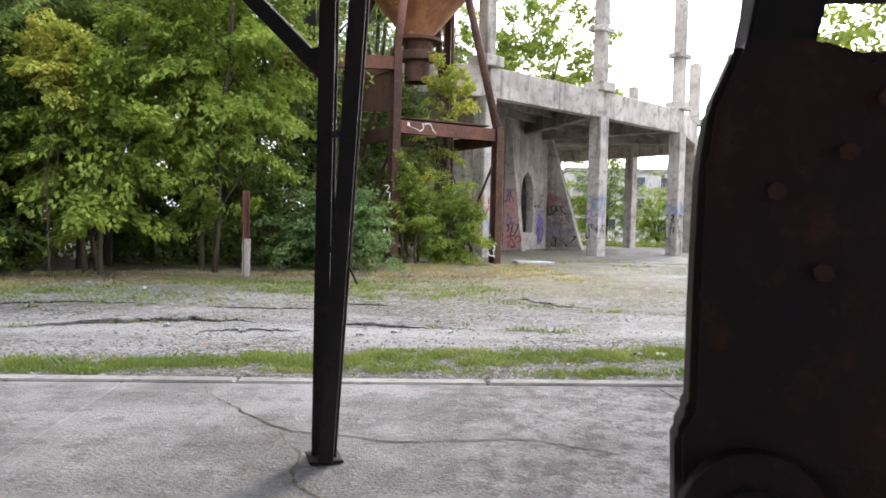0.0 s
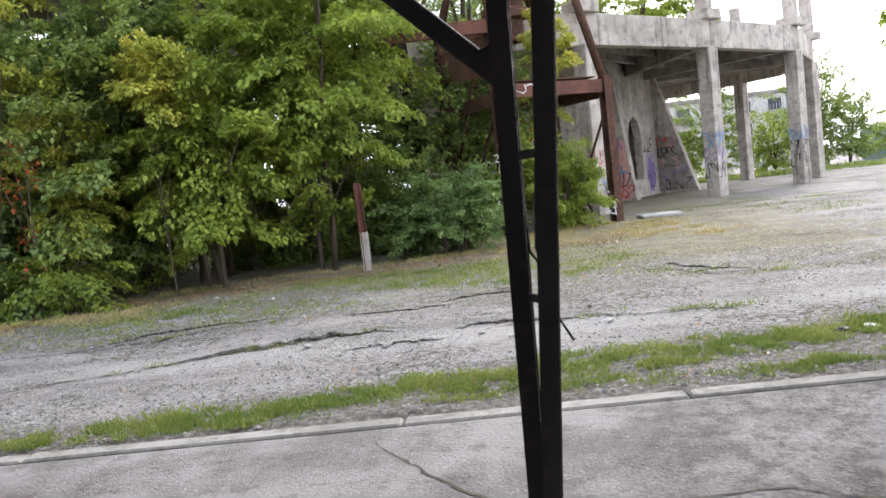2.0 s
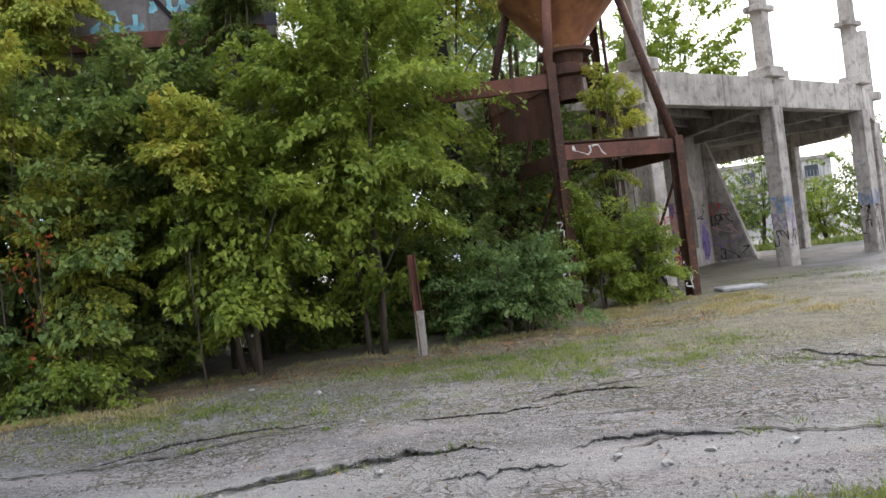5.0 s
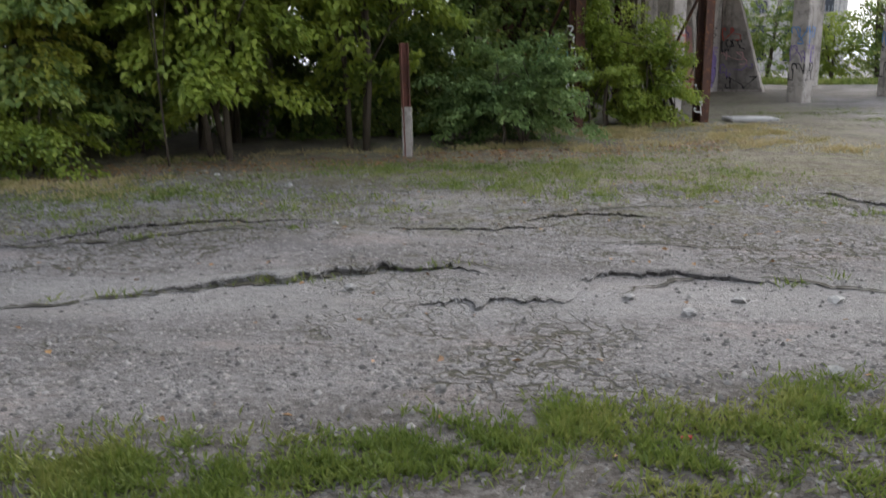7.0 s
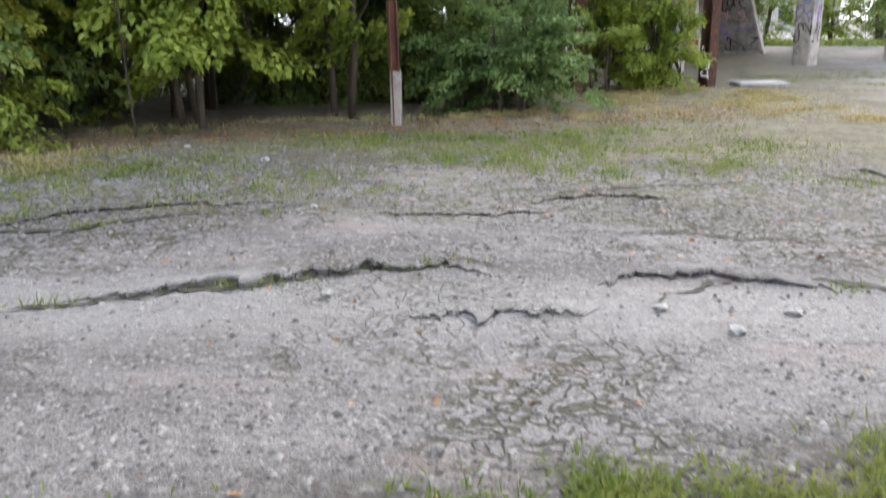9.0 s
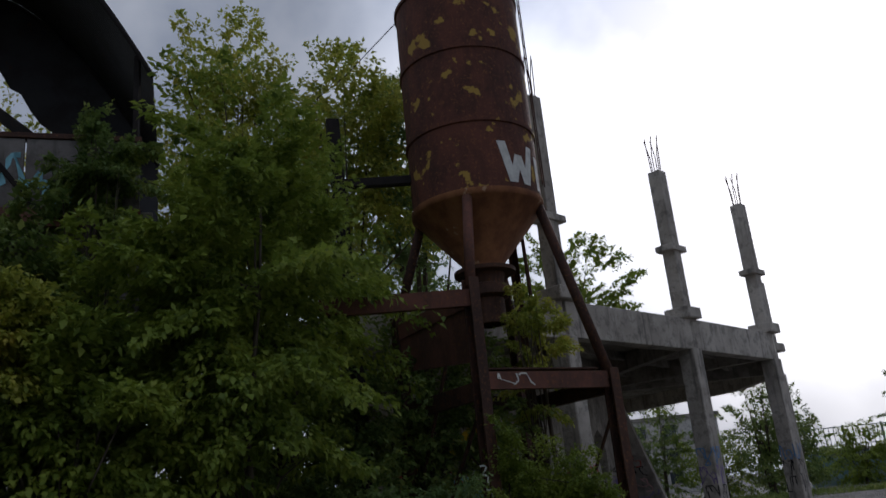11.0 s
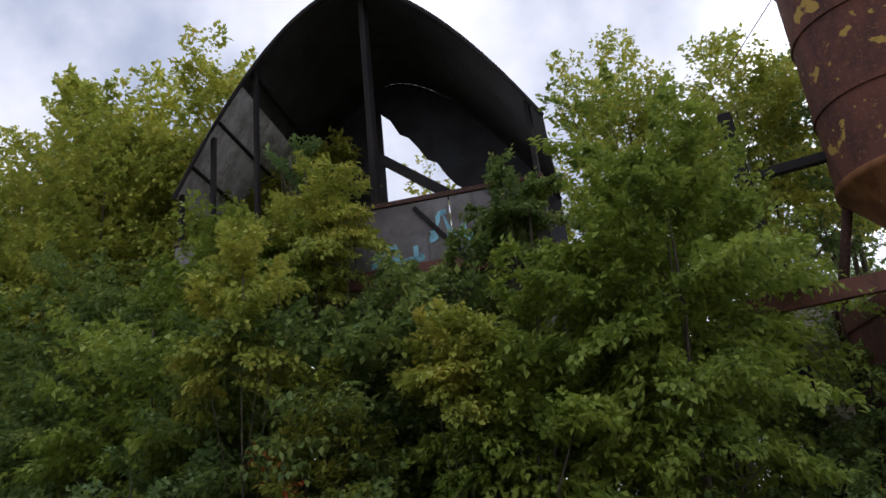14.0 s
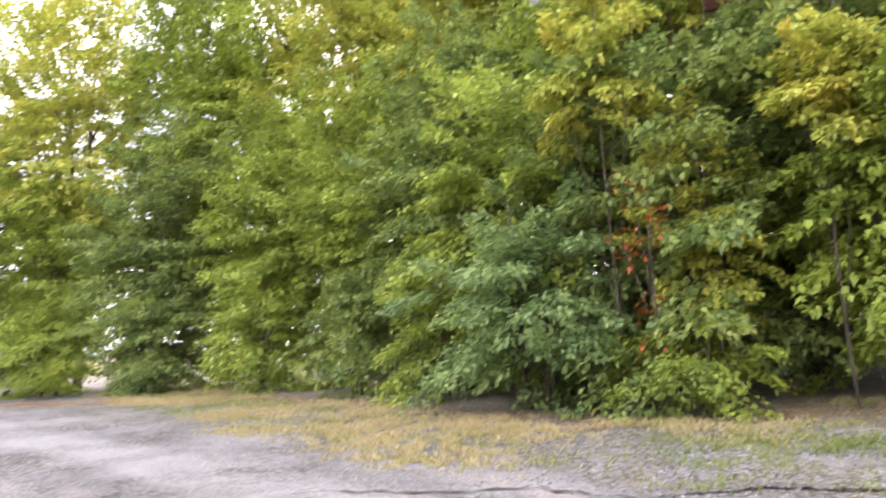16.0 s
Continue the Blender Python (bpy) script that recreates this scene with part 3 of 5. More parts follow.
def stones():
    """Loose rubble: a few stones as things, the rest as gravel."""
    rng = random.Random(9)

    def lump(r, seed):
        bm = bmesh.new()
        bmesh.ops.create_icosphere(bm, subdivisions=1, radius=r)
        for v in bm.verts:
            v.co *= 0.75 + 0.5 * noise.noise(v.co * 3 / r + Vector((seed, 0, 0)))
            v.co.z *= 0.55
        return bm

    for i, (x, y, r) in enumerate([(-0.83, 12.16, 0.075), (-0.5, 12.5, 0.07), (-1.2, 12.45, 0.06), (-2.3, 12.2, 0.06), (0.1, 12.6, 0.08), (-4.0, 14.6, 0.06),
                                   (-2.1, 10.7, 0.05), (-5.4, 16.8, 0.08), (-6.8, 17.6, 0.07), (-0.2, 11.3, 0.06), (-3.1, 12.35, 0.08)]):
        ob = part("stone", lump(r, i * 7.1), STONE)
        ob.location = (x, y, rise(x, y) + r * 0.22)
        tagged(ob, "pale angular loose stone lying on the asphalt", "stone", "loose stones")
    ob = part("concrete_slab_piece", box((1.1, 0.55, 0.09), pose(1.55, 26.6, 0.24, 2, 1, 18), 0.02), STONE)
    tagged(ob, "flat broken slab of pale concrete lying on the ground", "rubble")
    g = np.random.default_rng(3)
    n = 42000
    x = g.uniform(-8, 4, n)
    y = np.where(g.random(n) < 0.5, 9.8 + 0.25 * x + g.random(n) ** 1.3 * 2.2, 10 + g.random(n) * 8)
    keep = y > 9.85 + 0.165 * x
    x, y = x[keep], y[keep]
    r = 0.005 + 0.02 * g.random(len(x)) ** 5
    base = np.array([(1, 0, 0), (0, 1, 0), (-1, 0, 0), (0, -1, 0), (0, 0, 0.8)])
    ang = g.uniform(0, 6.3, len(x))
    ca, sa = np.cos(ang), np.sin(ang)
    jit = 1 + g.uniform(-0.4, 0.4, (len(x), 5))
    v = np.empty((len(x), 5, 3))
    for i, b in enumerate(base):
        v[:, i, 0] = x + r * jit[:, i] * (b[0] * ca - b[1] * sa)
        v[:, i, 1] = y + r * jit[:, i] * (b[0] * sa + b[1] * ca)
        v[:, i, 2] = r * jit[:, i] * b[2] - 0.002
    h = np.array([rise(a, b) + 0.035 * noise.noise((a * 0.7, b * 0.9, 0)) + 0.014 * noise.noise((a * 3.1, b * 3.3, 4)) for a, b in zip(x, y)])
    v[:, :, 2] += h[:, None]
    i = np.arange(len(x))[:, None] * 5
    f = np.concatenate([i + [[a, b, 4]] for a, b in ((0, 1), (1, 2), (2, 3), (3, 0))], 0)
    tagged(part("gravel", quads("gravel", v.reshape(-1, 3), f), GRAVEL), "scattered pale grey gravel on the asphalt", "gravel", kind="stuff")


stones()


def scraps():
    """Small crumpled litter on the grass strip."""
    rng = random.Random(77)
    for name, label, x, y, r, m in (("plastic_scrap", "crumpled white plastic scrap on the grass", 2.3, 11.5, 0.06, WHITE_PAINT), ("plastic_scrap", "crumpled dark plastic scrap on the grass", 2.05, 11.42, 0.08, RUBBER),
                                    ("red_scrap", "small faded red scrap on the soil", -0.98, 10.42, 0.028, PAINTS["red"])):
        bm = bmesh.new()
        bmesh.ops.create_icosphere(bm, subdivisions=2, radius=r)
        for v in bm.verts:
            v.co *= 0.7 + 0.6 * noise.noise(v.co * 2.2 / r + Vector((x, y, 0)))
            v.co.z *= 0.4
            v.co.x *= 1.5
        ob = part(name, bm, m)
        ob.rotation_euler = (0, 0, rng.uniform(0, 3))
        ob.location = (x, y, ground_z(x, y) + r * 0.2)
        tagged(ob, label, "litter", "litter on the grass")


scraps()


def grass(name, label, material, spots, seed, blade=0.09, width=0.008):
    """Tufts of blades: spots are (x, y, radius x, radius y, blades, turn in degrees)."""
    g = np.random.default_rng(seed)
    P, Lh = [], []
    for x, y, rx, ry, n, turn in spots:
        u, v = g.normal(0, 0.5, (2, n))
        k = np.array([noise.noise(((x + a * rx) * 3.2, (y + b * ry) * 4.2, 1)) + 0.5 * noise.noise(((x + a * rx) * 9, (y + b * ry) * 9, 2)) for a, b in zip(u, v)])
        ok = k > g.normal(0.04, 0.12, n)
        u, v = u[ok] * rx, v[ok] * ry
        c, s = math.cos(radians(turn)), math.sin(radians(turn))
        P.append(np.stack([x + c * u - s * v, y + s * u + c * v], 1))
    P = np.concatenate(P)
    P = P[P[:, 1] > 9.83 + 0.165 * P[:, 0]]
    z = np.array([rise(a, b) + 0.035 * noise.noise((a * 0.7, b * 0.9, 0)) + 0.014 * noise.noise((a * 3.1, b * 3.3, 4)) - 0.01 for a, b in P])
    at = np.concatenate([P, z[:, None]], 1)
    way = np.concatenate([g.normal(0, 0.55, (len(P), 2)), g.uniform(0.5, 1.2, (len(P), 1))], 1)
    me = leaf_mesh(name, at, way, blade * g.uniform(0.5, 1.5, len(P)), width * g.uniform(0.7, 1.5, len(P)), g)
    tagged(part(name, me, material), label, "grass", kind="stuff")


def grass_all():
    r = random.Random(2)
    band = []
    x = -6.0
    while x < 7.5:
        y = 11.1 + 0.37 * x - r.uniform(0.1, 0.5)
        if y > 9.9 + 0.165 * x:
            band.append((x, y, 0.5, 0.3, 3000, 20 + r.uniform(-8, 8)))
        x += 0.34
    for x, y, a, b, n in ((-0.2, 10.2, 0.6, 0.22, 1800), (-2.4, 9.75, 0.5, 0.2, 1300), (-3.6, 9.5, 0.7, 0.2, 1800), (1.6, 10.35, 0.7, 0.25, 2200), (2.8, 10.6, 0.7, 0.3, 2200),
                          (-1.0, 10.0, 0.35, 0.14, 600), (0.6, 10.15, 0.4, 0.16, 700), (4.4, 11.2, 0.9, 0.4, 3000)):
        band.append((x, y, a, b, n, 12))
    grass("grass_strip", "short green grass strip between kerb and asphalt", GRASS, band, 5, 0.055, 0.009)
    tufts = [(r.uniform(-8.5, 0.8), 0, 0.7, 0.5, 330, 15) for _ in range(70)]
    tufts = [(x, 17.0 + 0.35 * (x + 4) + r.gauss(0, 1.5), a, b, n, t) for x, _, a, b, n, t in tufts]
    tufts += [(-3.2 + r.uniform(-2, 1.5), 18.6 + r.uniform(-0.7, 0.7), 0.9, 0.5, 700, 10) for _ in range(12)]
    tufts += [(r.uniform(-30, -10), r.uniform(12.6, 15), 1.0, 0.5, 900, 0) for _ in range(26)]
    tufts += [(p[0] + r.uniform(-0.2, 0.2), p[1], 0.4, 0.08, 120, 25) for p in [(-4.6, 11.9), (-3.6, 12.4), (-2.6, 13.0), (0.1, 13.1), (0.8, 12.95), (1.5, 12.9), (2.2, 15.4), (1.4, 16), (-5.5, 13.6), (-4.6, 14.2)]]
    tufts += [(r.uniform(1, 6.5), r.uniform(24, 31), 0.8, 0.6, 160, 20) for _ in range(20)]
    grass("weedy_grass", "thin weedy grass in the broken asphalt by the bushes", GRASS, tufts, 6, 0.07, 0.009)
    dry = [(r.uniform(-3.5, 2.5), r.uniform(20.8, 25.5), 0.7, 0.45, 900, 20) for _ in range(26)]
    dry += [(-9.0 + r.uniform(-1.2, 1.6), 16.0 + r.uniform(-0.4, 1.4), 0.6, 0.4, 700, 20) for _ in range(10)]
    dry += [(r.uniform(-32, -9), r.uniform(12.6, 15.6), 1.3, 0.6, 2200, 0) for _ in range(46)]
    dry += [(-8.3 + 0.75 * i, 18.9 + 0.33 * i + r.uniform(-0.3, 0.3), 0.6, 0.4, 500, 20) for i in range(8)]
    grass("dry_grass", "straw-coloured dry grass at the foot of the bushes", DRY, dry, 8, 0.09, 0.009)
    far = [(r.uniform(4, 40), r.uniform(54, 62), 3, 1.0, 700, 0) for _ in range(30)]
    grass("far_grass", "green grass verge before the parapet wall", GRASS, far, 11, 0.3, 0.05)


grass_all()

# ---- the hall's edge: post, canopy, machine ----
def lattice_post():
    p = thing("steel_post", "lattice steel post of two bars with battens on the slab, black as if backlit", "post", at=(-0.2, 7.4, 0.03))
    la, lb = Vector((-0.2, 7.43, 0.03)), Vector((-0.04, 6.67, 4.32))
    ra, rb = Vector((-0.145, 7.335, 0.03)), Vector((0.25, 6.39, 4.32))
    part("post_bar", channel(la, lb, 0.085, 0.075, 0.014, (0, 1, 0)), BLACK_STEEL, p)
    part("post_bar", channel(ra, rb, 0.085, 0.075, 0.014, (0, 1, 0)), BLACK_STEEL, p)
    part("base_plate", box((0.17, 0.2, 0.015), pose(-0.17, 7.38, 0.042, 0, 0, 20), 0.004), BLACK_STEEL, p)
    for z in (1.08, 1.62, 2.6, 3.4):
        f = z / 4.3
        part("batten", bar(la.lerp(lb, f), ra.lerp(rb, f), 0.032, 0.012, 0.002), BLACK_STEEL, p)
    part("brace", bar((-0.14, 7.12, 1.93), (-2.6, 7.4, 4.3), 0.075, 0.09), BLACK_STEEL, p)
    part("gusset", prism([(-0.06, 0), (0.04, 0), (0.04, 0.14), (-0.1, 0.1)], pose(-0.13, 7.06, 1.93), 0.012), BLACK_STEEL, p)
    c = thing("hanging_cable", "thin black cable looped between the post bars", "cable", at=(-0.1, 7.2, 1.3))
    pts = [(-0.24, 7.37, 2.3), (-0.2, 7.33, 1.9), (-0.17, 7.25, 1.45), (-0.16, 7.22, 1.28), (-0.1, 7.17, 1.2), (-0.05, 7.12, 1.22), (-0.06, 7.1, 1.5), (-0.03, 7.06, 1.9), (-0.02, 7.05, 2.1)]
    part("cable_loop", tube([Vector(p) + Vector((0.05, 0, 0)) for p in pts], 0.006, 6), RUBBER, c, smooth=True)
    pts = [(-0.03, 7.06, 1.95), (-0.1, 7.12, 1.6), (-0.13, 7.15, 1.3), (-0.08, 7.14, 1.05), (-0.02, 7.1, 0.95)]
    part("cable_tail", tube([Vector(p) + Vector((0.05, 0, 0)) for p in pts], 0.005, 6), RUBBER, c, smooth=True)


lattice_post()


def canopy():
    # roof out of view, added to darken the slab; its posts and back wall are unseen too
    c = tagged(new("unseen_canopy_roof"), "unseen dark corrugated sheet canopy roof added to shade the hall slab", "roof", kind="structure")
    part("roof_sheet", box((19, 13.0, 0.06), pose(0.4, 1.3, 4.56, 0, 0, TURN), 0.01), SHEET, c)
    for x in (-4.6, -0.2, 4.2):
        part("roof_beam", bar((x + 1.0, -4.8, 4.42), (x - 0.2, 7.9, 4.42), 0.12, 0.2), BLACK_STEEL, c)
    for x, y in ((-7.4, 6.3), (6.9, 8.6), (-6.0, -3.5), (7.5, -2.5)):
        p = thing("canopy_post", "unseen black square steel canopy post on the slab", "post", "canopy posts", at=(x, y, 0.03))
        part("shaft", box((0.12, 0.12, 4.4), pose(x, y, 2.23), 0.008), BLACK_STEEL, p)
        part("foot_plate", box((0.26, 0.26, 0.02), pose(x, y, 0.045), 0.003), BLACK_STEEL, p)
    w = tagged(new("wall_back"), "unseen plain dark hall back wall", "wall", kind="structure")
    part("wall_panel", box((17.5, 0.2, 4.4), pose(1.7, -4.7, 2.22, 0, 0, TURN), 0.01), CONCRETE_DARK, w)


canopy()


def machine():
    """A tall rusted machine standard close to the start of the walk."""
    m = thing("rusted_machine", "oily black and dark red rusted steel machine standard", "machine", at=(1.2, 4.7, 0.03))
    q = pose(1.17, 4.58, 0, 0, 0, -6)
    body = [(-0.17, 0.03), (-0.18, 0.78), (-0.185, 0.92), (-0.165, 0.96), (-0.165, 1.14), (-0.162, 1.34), (-0.15, 1.43), (-0.11, 1.53), (0.005, 1.53),
            (0.08, 1.505), (0.17, 1.54), (0.165, 1.1), (0.14, 0.95), (0.13, 0.03)]
    part("standard", prism(body, q, 0.1, 0.012), MACHINE, m)
    part("neck", prism([(-0.10, 1.49), (0.0, 1.49), (0.03, 1.62), (0.055, 2.4), (-0.06, 2.4), (-0.08, 1.62)], q @ pose(0, 0.04, 0), 0.16, 0.008), BLACK_STEEL, m)
    part("cross_arm", bar(q @ Vector((0.03, 0.12, 1.66)), q @ Vector((0.75, 0.14, 1.66)), 0.09, 0.05), BLACK_STEEL, m)
    part("boss", tube([q @ Vector((-0.07, -0.04, 0.80)), q @ Vector((-0.07, 0.02, 0.80))], 0.11, 20), MACHINE, m)
    part("boss_ring", tube([q @ Vector((-0.07, -0.055, 0.80)), q @ Vector((-0.07, -0.03, 0.80))], 0.06, 16), BLACK_STEEL, m)
    for x, z in ((0.02, 1.18), (0.05, 1.36), (-0.05, 1.3), (0.1, 1.44)):
        part("bolt", tube([q @ Vector((x, -0.012, z)), q @ Vector((x, 0.01, z))], 0.014, 6), RUST, m)
    part("side_frame", prism([(0.2, 0.03), (0.2, 0.9), (0.24, 1.0), (0.34, 1.1), (0.5, 1.12), (0.5, 0.03)], q @ pose(0, 0.1, 0), 0.3, 0.01), MACHINE, m)
    part("plinth", box((0.85, 0.5, 0.1), q @ pose(0.17, 0.18, 0.08), 0.01), CONCRETE_DARK, m)


machine()

# ---- silo on its steel frame ----
FAR_EYE = Vector((-1.0, 7.0, 1.6))
LEG_A, LEG_B, LEG_C, LEG_D = (Vector(v) for v in ((-2.09, 22.58, 0.1), (0.29, 24.2, 0.1), (-1.33, 26.6, 0.1), (-3.7, 25.0, 0.1)))
AXIS = Vector((-1.82, 24.6, 0))


def up_to(v, z):
    return Vector((v.x, v.y, z))


def scribble(o, u, v, n, w, h, rng, stroke=0.04, off=0.004):
    """Spray-painted strokes on a plane: o its corner, u and v unit vectors, w by h metres."""
    bm = bmesh.new()
    nrm = u.cross(v).normalized() * off
    prev = None
    for k in range(n):
        cx, cy = (k + 0.5) / n * w, h * rng.uniform(0.4, 0.6)
        a = rng.uniform(0, 6)
        x, y = cx, cy
        for i in range(rng.randint(8, 15)):
            a += rng.uniform(-1.0, 1.2)
            x2 = min(max(x + math.cos(a) * h * 0.16, max(0, cx - w / n * 0.7)), min(w, cx + w / n * 0.7))
            y2 = min(max(y + math.sin(a) * h * 0.24, 0), h)
            s = Vector((-(y2 - y), x2 - x, 0))
            s = s.normalized() * stroke / 2 if s.length > 1e-6 else Vector((0, stroke / 2, 0))
            p, q = [bm.verts.new(o + u * (x2 + s.x * e) + v * (y2 + s.y * e) + nrm) for e in (1, -1)]
            if prev:
                bm.faces.new((prev[0], prev[1], q, p))
            prev = (p, q)
            x, y = x2, y2
    return bm


def patch(o, u, v, outline, off=0.003):
    bm = bmesh.new()
    nrm = u.cross(v).normalized() * off
    bm.faces.new([bm.verts.new(o + u * x + v * y + nrm) for x, y in outline])
    return bm


def blob(cx, cy, rx, ry, rng, n=14):
    return [(cx + rx * math.cos(a) * rng.uniform(0.7, 1.1), cy + ry * math.sin(a) * rng.uniform(0.7, 1.1)) for a in np.linspace(0, 2 * math.pi, n, endpoint=False)]


def silo():
    rng = random.Random(12)
    s = thing("silo", "tall rusted brown steel silo with conical hopper on a frame", "silo", at=(AXIS.x, AXIS.y, 0.2))
    R, B, T = 1.33, 7.25, 12.02
    prof = [(R, B)]
    for z in (8.75, 10.4, 11.96):
        prof += [(R, z - 0.06), (R + 0.035, z - 0.05), (R + 0.035, z + 0.03), (R, z + 0.04)]
    prof += [(R, T), (R - 0.04, T), (R - 0.04, B + 0.1)]
    part("shell", lathe(prof, AXIS, 64), SILO, s, smooth=False)
    part("hopper", lathe([(R + 0.03, B + 0.06), (R + 0.03, B - 0.06), (R - 0.02, B - 0.08), (0.42, 6.12), (0.42, 5.95)], AXIS, 48), HOPPER, s, "orange rusted cone", smooth=True)
    part("flange", lathe([(0.3, 6.0), (0.62, 6.0), (0.62, 5.92), (0.3, 5.92)], AXIS, 32), RUST, s)
    part("outlet", lathe([(0.4, 5.92), (0.36, 5.7), (0.48, 5.66), (0.48, 5.45), (0.33, 5.4), (0.33, 4.9), (0.28, 4.9)], AXIS, 24), RUST, s)
    part("roof_plate", lathe([(R - 0.05, T - 0.1), (0.4, T - 0.02), (0.02, T - 0.01)], AXIS, 48), SILO, s)
    # white painted letters on the shell, facing the yard
    def ring(ang, z, off=0.006):
        return Vector((AXIS.x + (R + off) * math.sin(ang), AXIS.y - (R + off) * math.cos(ang), z))
    a0 = 0.47
    strokes = [((0.0, 1.0), (0.10, 0.0)), ((0.10, 0.0), (0.19, 0.7)), ((0.19, 0.7), (0.28, 0.0)), ((0.28, 0.0), (0.38, 1.0)), ((0.52, 0.0), (0.52, 0.85))]
    for (x1, y1), (x2, y2) in strokes:
        bm = bmesh.new()
        prev = None
        for i in range(5):
            f = i / 4
            x, y = x1 + (x2 - x1) * f, y1 + (y2 - y1) * f
            pq = [bm.verts.new(ring(a0 + x * 1.5 + e * 0.07, 7.42 + y * 0.85)) for e in (-1, 1)]
            if prev:
                bm.faces.new((prev[0], prev[1], pq[1], pq[0]))
            prev = pq
        part("painted_stroke", bm, WHITE_PAINT, s, "white paint")
    # pipe with hoops up the side
    ang = 1.25
    for d in (-0.05, 0.05):
        part("ladder_rail", tube([ring(ang + d, 7.5, 0.12), ring(ang + d, 11.9, 0.12)], 0.014, 6), RUST, s)
    for i in range(15):
        z = 7.6 + i * 0.28
        part("ladder_rung", tube([ring(ang - 0.05, z, 0.12), ring(ang + 0.05, z, 0.12)], 0.009, 5), RUST, s)
    # frame
    legs = ((LEG_A, 5.35), (LEG_B, 3.75), (LEG_C, 5.35), (LEG_D, 5.35))
    for v, top in legs:
        part("leg", channel(v, up_to(v, top), 0.26, 0.2, 0.03, (0.56, -0.83, 0)), RUST, s)
        inward = (AXIS - up_to(v, 0)).normalized()
        rim = AXIS - inward * (R - 0.1)
        part("strut", tube([up_to(v, top - 0.15), up_to(rim, B)], 0.1, 10), RUST_RED if v is LEG_A else RUST, s, smooth=True)
    ring_beams = ((LEG_A, LEG_B, 3.55), (LEG_B, LEG_C, 3.45), (LEG_C, LEG_D, 3.55), (LEG_D, LEG_A, 3.4))
    for a, b, z in ring_beams:
        m = RUST_RED if (a is LEG_A) else RUST
        d = (b - a).normalized() * 0.12
        part("beam", channel(up_to(a, z) + d, up_to(b, z) - d, 0.3, 0.14, 0.025), m, s)
    for a, b, z in ((LEG_D, LEG_A, 5.0), (LEG_A - Vector((2.6, 0.4, 0)), LEG_A, 5.0)):
        part("beam", channel(up_to(a, z), up_to(b, z), 0.3, 0.14, 0.025), RUST_RED, s)
    d = (LEG_D - LEG_A).normalized()
    part("side_panel", prism([(0.0, 3.9), (2.6, 4.2), (2.6, 4.95), (0.0, 4.95)], Matrix.Translation(up_to(LEG_A, 0) + d * 0.2) @ pose(0, 0, 0, 0, 0, math.degrees(math.atan2(d.y, d.x))), 0.04), RUST_RED, s)
    part("grating", box((2.5, 0.5, 0.03), Matrix.Translation((LEG_A + LEG_B) / 2 + Vector((-0.2, 0.28, 3.68))) @ pose(0, 0, 0, 0, 0, 34), 0.004), RUST, s)
    part("diagonal", bar(up_to(LEG_B, 3.1), up_to(LEG_C, 0.9).lerp(up_to(LEG_B, 0.9), 0.45), 0.05, 0.05), RUST, s)
    part("diagonal", bar(up_to(LEG_A, 1.3).lerp(up_to(LEG_D, 1.3), 0.6), up_to(LEG_A, 3.2), 0.06, 0.05), RUST, s)
    part("diagonal", bar(up_to(LEG_D, 2.2).lerp(up_to(LEG_A, 2.2), 0.2), up_to(LEG_A, 4.6).lerp(up_to(LEG_D, 4.6), 0.25), 0.06, 0.05), RUST, s)
    hang = AXIS + Vector((0.95, 0.3, 0))
    part("hanging_pipe", tube([up_to(hang, 1.4), up_to(hang + Vector((-0.1, 0.1, 0)), 6.9)], 0.04, 8), RUST, s)
    part("inner_post", channel(up_to(hang + Vector((-0.3, 1.0, 0)), 0.1), up_to(hang + Vector((-0.3, 1.0, 0)), 6.9), 0.2, 0.14, 0.02), RUST, s)
    u = (LEG_B - LEG_A).normalized()
    part("sprayed_tag", scribble(up_to(LEG_A, 3.46) + u * 0.3 + Vector((u.y, -u.x, 0)) * 0.09, u, Vector((0, 0, 1)), 4, 0.75, 0.2, rng, 0.03), WHITE_PAINT, s, "white sprayed tag")
    for v, z in ((LEG_A, 0.8), (LEG_A, 1.5), (LEG_B, 0.5)):
        part("sprayed_tag", scribble(up_to(v, z) - u * 0.1 + Vector((u.y, -u.x, 0)) * 0.14, Vector((0, 0, 1)), -u, 3, 0.7, 0.18, rng, 0.03), WHITE_PAINT, s, "white sprayed tag")
    st = thing("steel_stub", "rusty red cut-off steel post among the bushes", "post", at=(-4.66, 20.0, 0.1))
    part("shaft", channel((-4.66, 20.0, 0.05), (-4.69, 19.98, 1.85), 0.13, 0.1, 0.015), RUST_RED, st)
    part("pale_base", box((0.15, 0.12, 0.8), pose(-4.66, 20.0, 0.45), 0.01), CONCRETE_DARK, st)
    ca = thing("guy_wire", "thin steel wire from the silo top to the trees", "wire", at=(AXIS.x, AXIS.y, 11.4))
    part("wire_strand", tube([(AXIS.x - 1.25, AXIS.y - 0.4, 11.75), (-4.6, 26.0, 11.6), (-6.5, 28.2, 11.8)], 0.012, 5), RUST, ca)
    # set the silo and its wire at their true distance and size
    for ob in (s, ca):
        ob.location = FAR_EYE + 1.12 * (ob.location - FAR_EYE)
        ob.scale = (1.12, 1.12, 1.12)


silo()

# ---- concrete platform ----
C0, CA, CB, CC = Vector((-0.05, 30.5, 0.15)), Vector((4.2, 35.1, 0.15)), Vector((8.1, 39.7, 0.15)), Vector((9.95, 45.0, 0.15))
CD = Vector((8.0, 52.0, 0.15))
UNDER, TOP = 5.5, 6.5


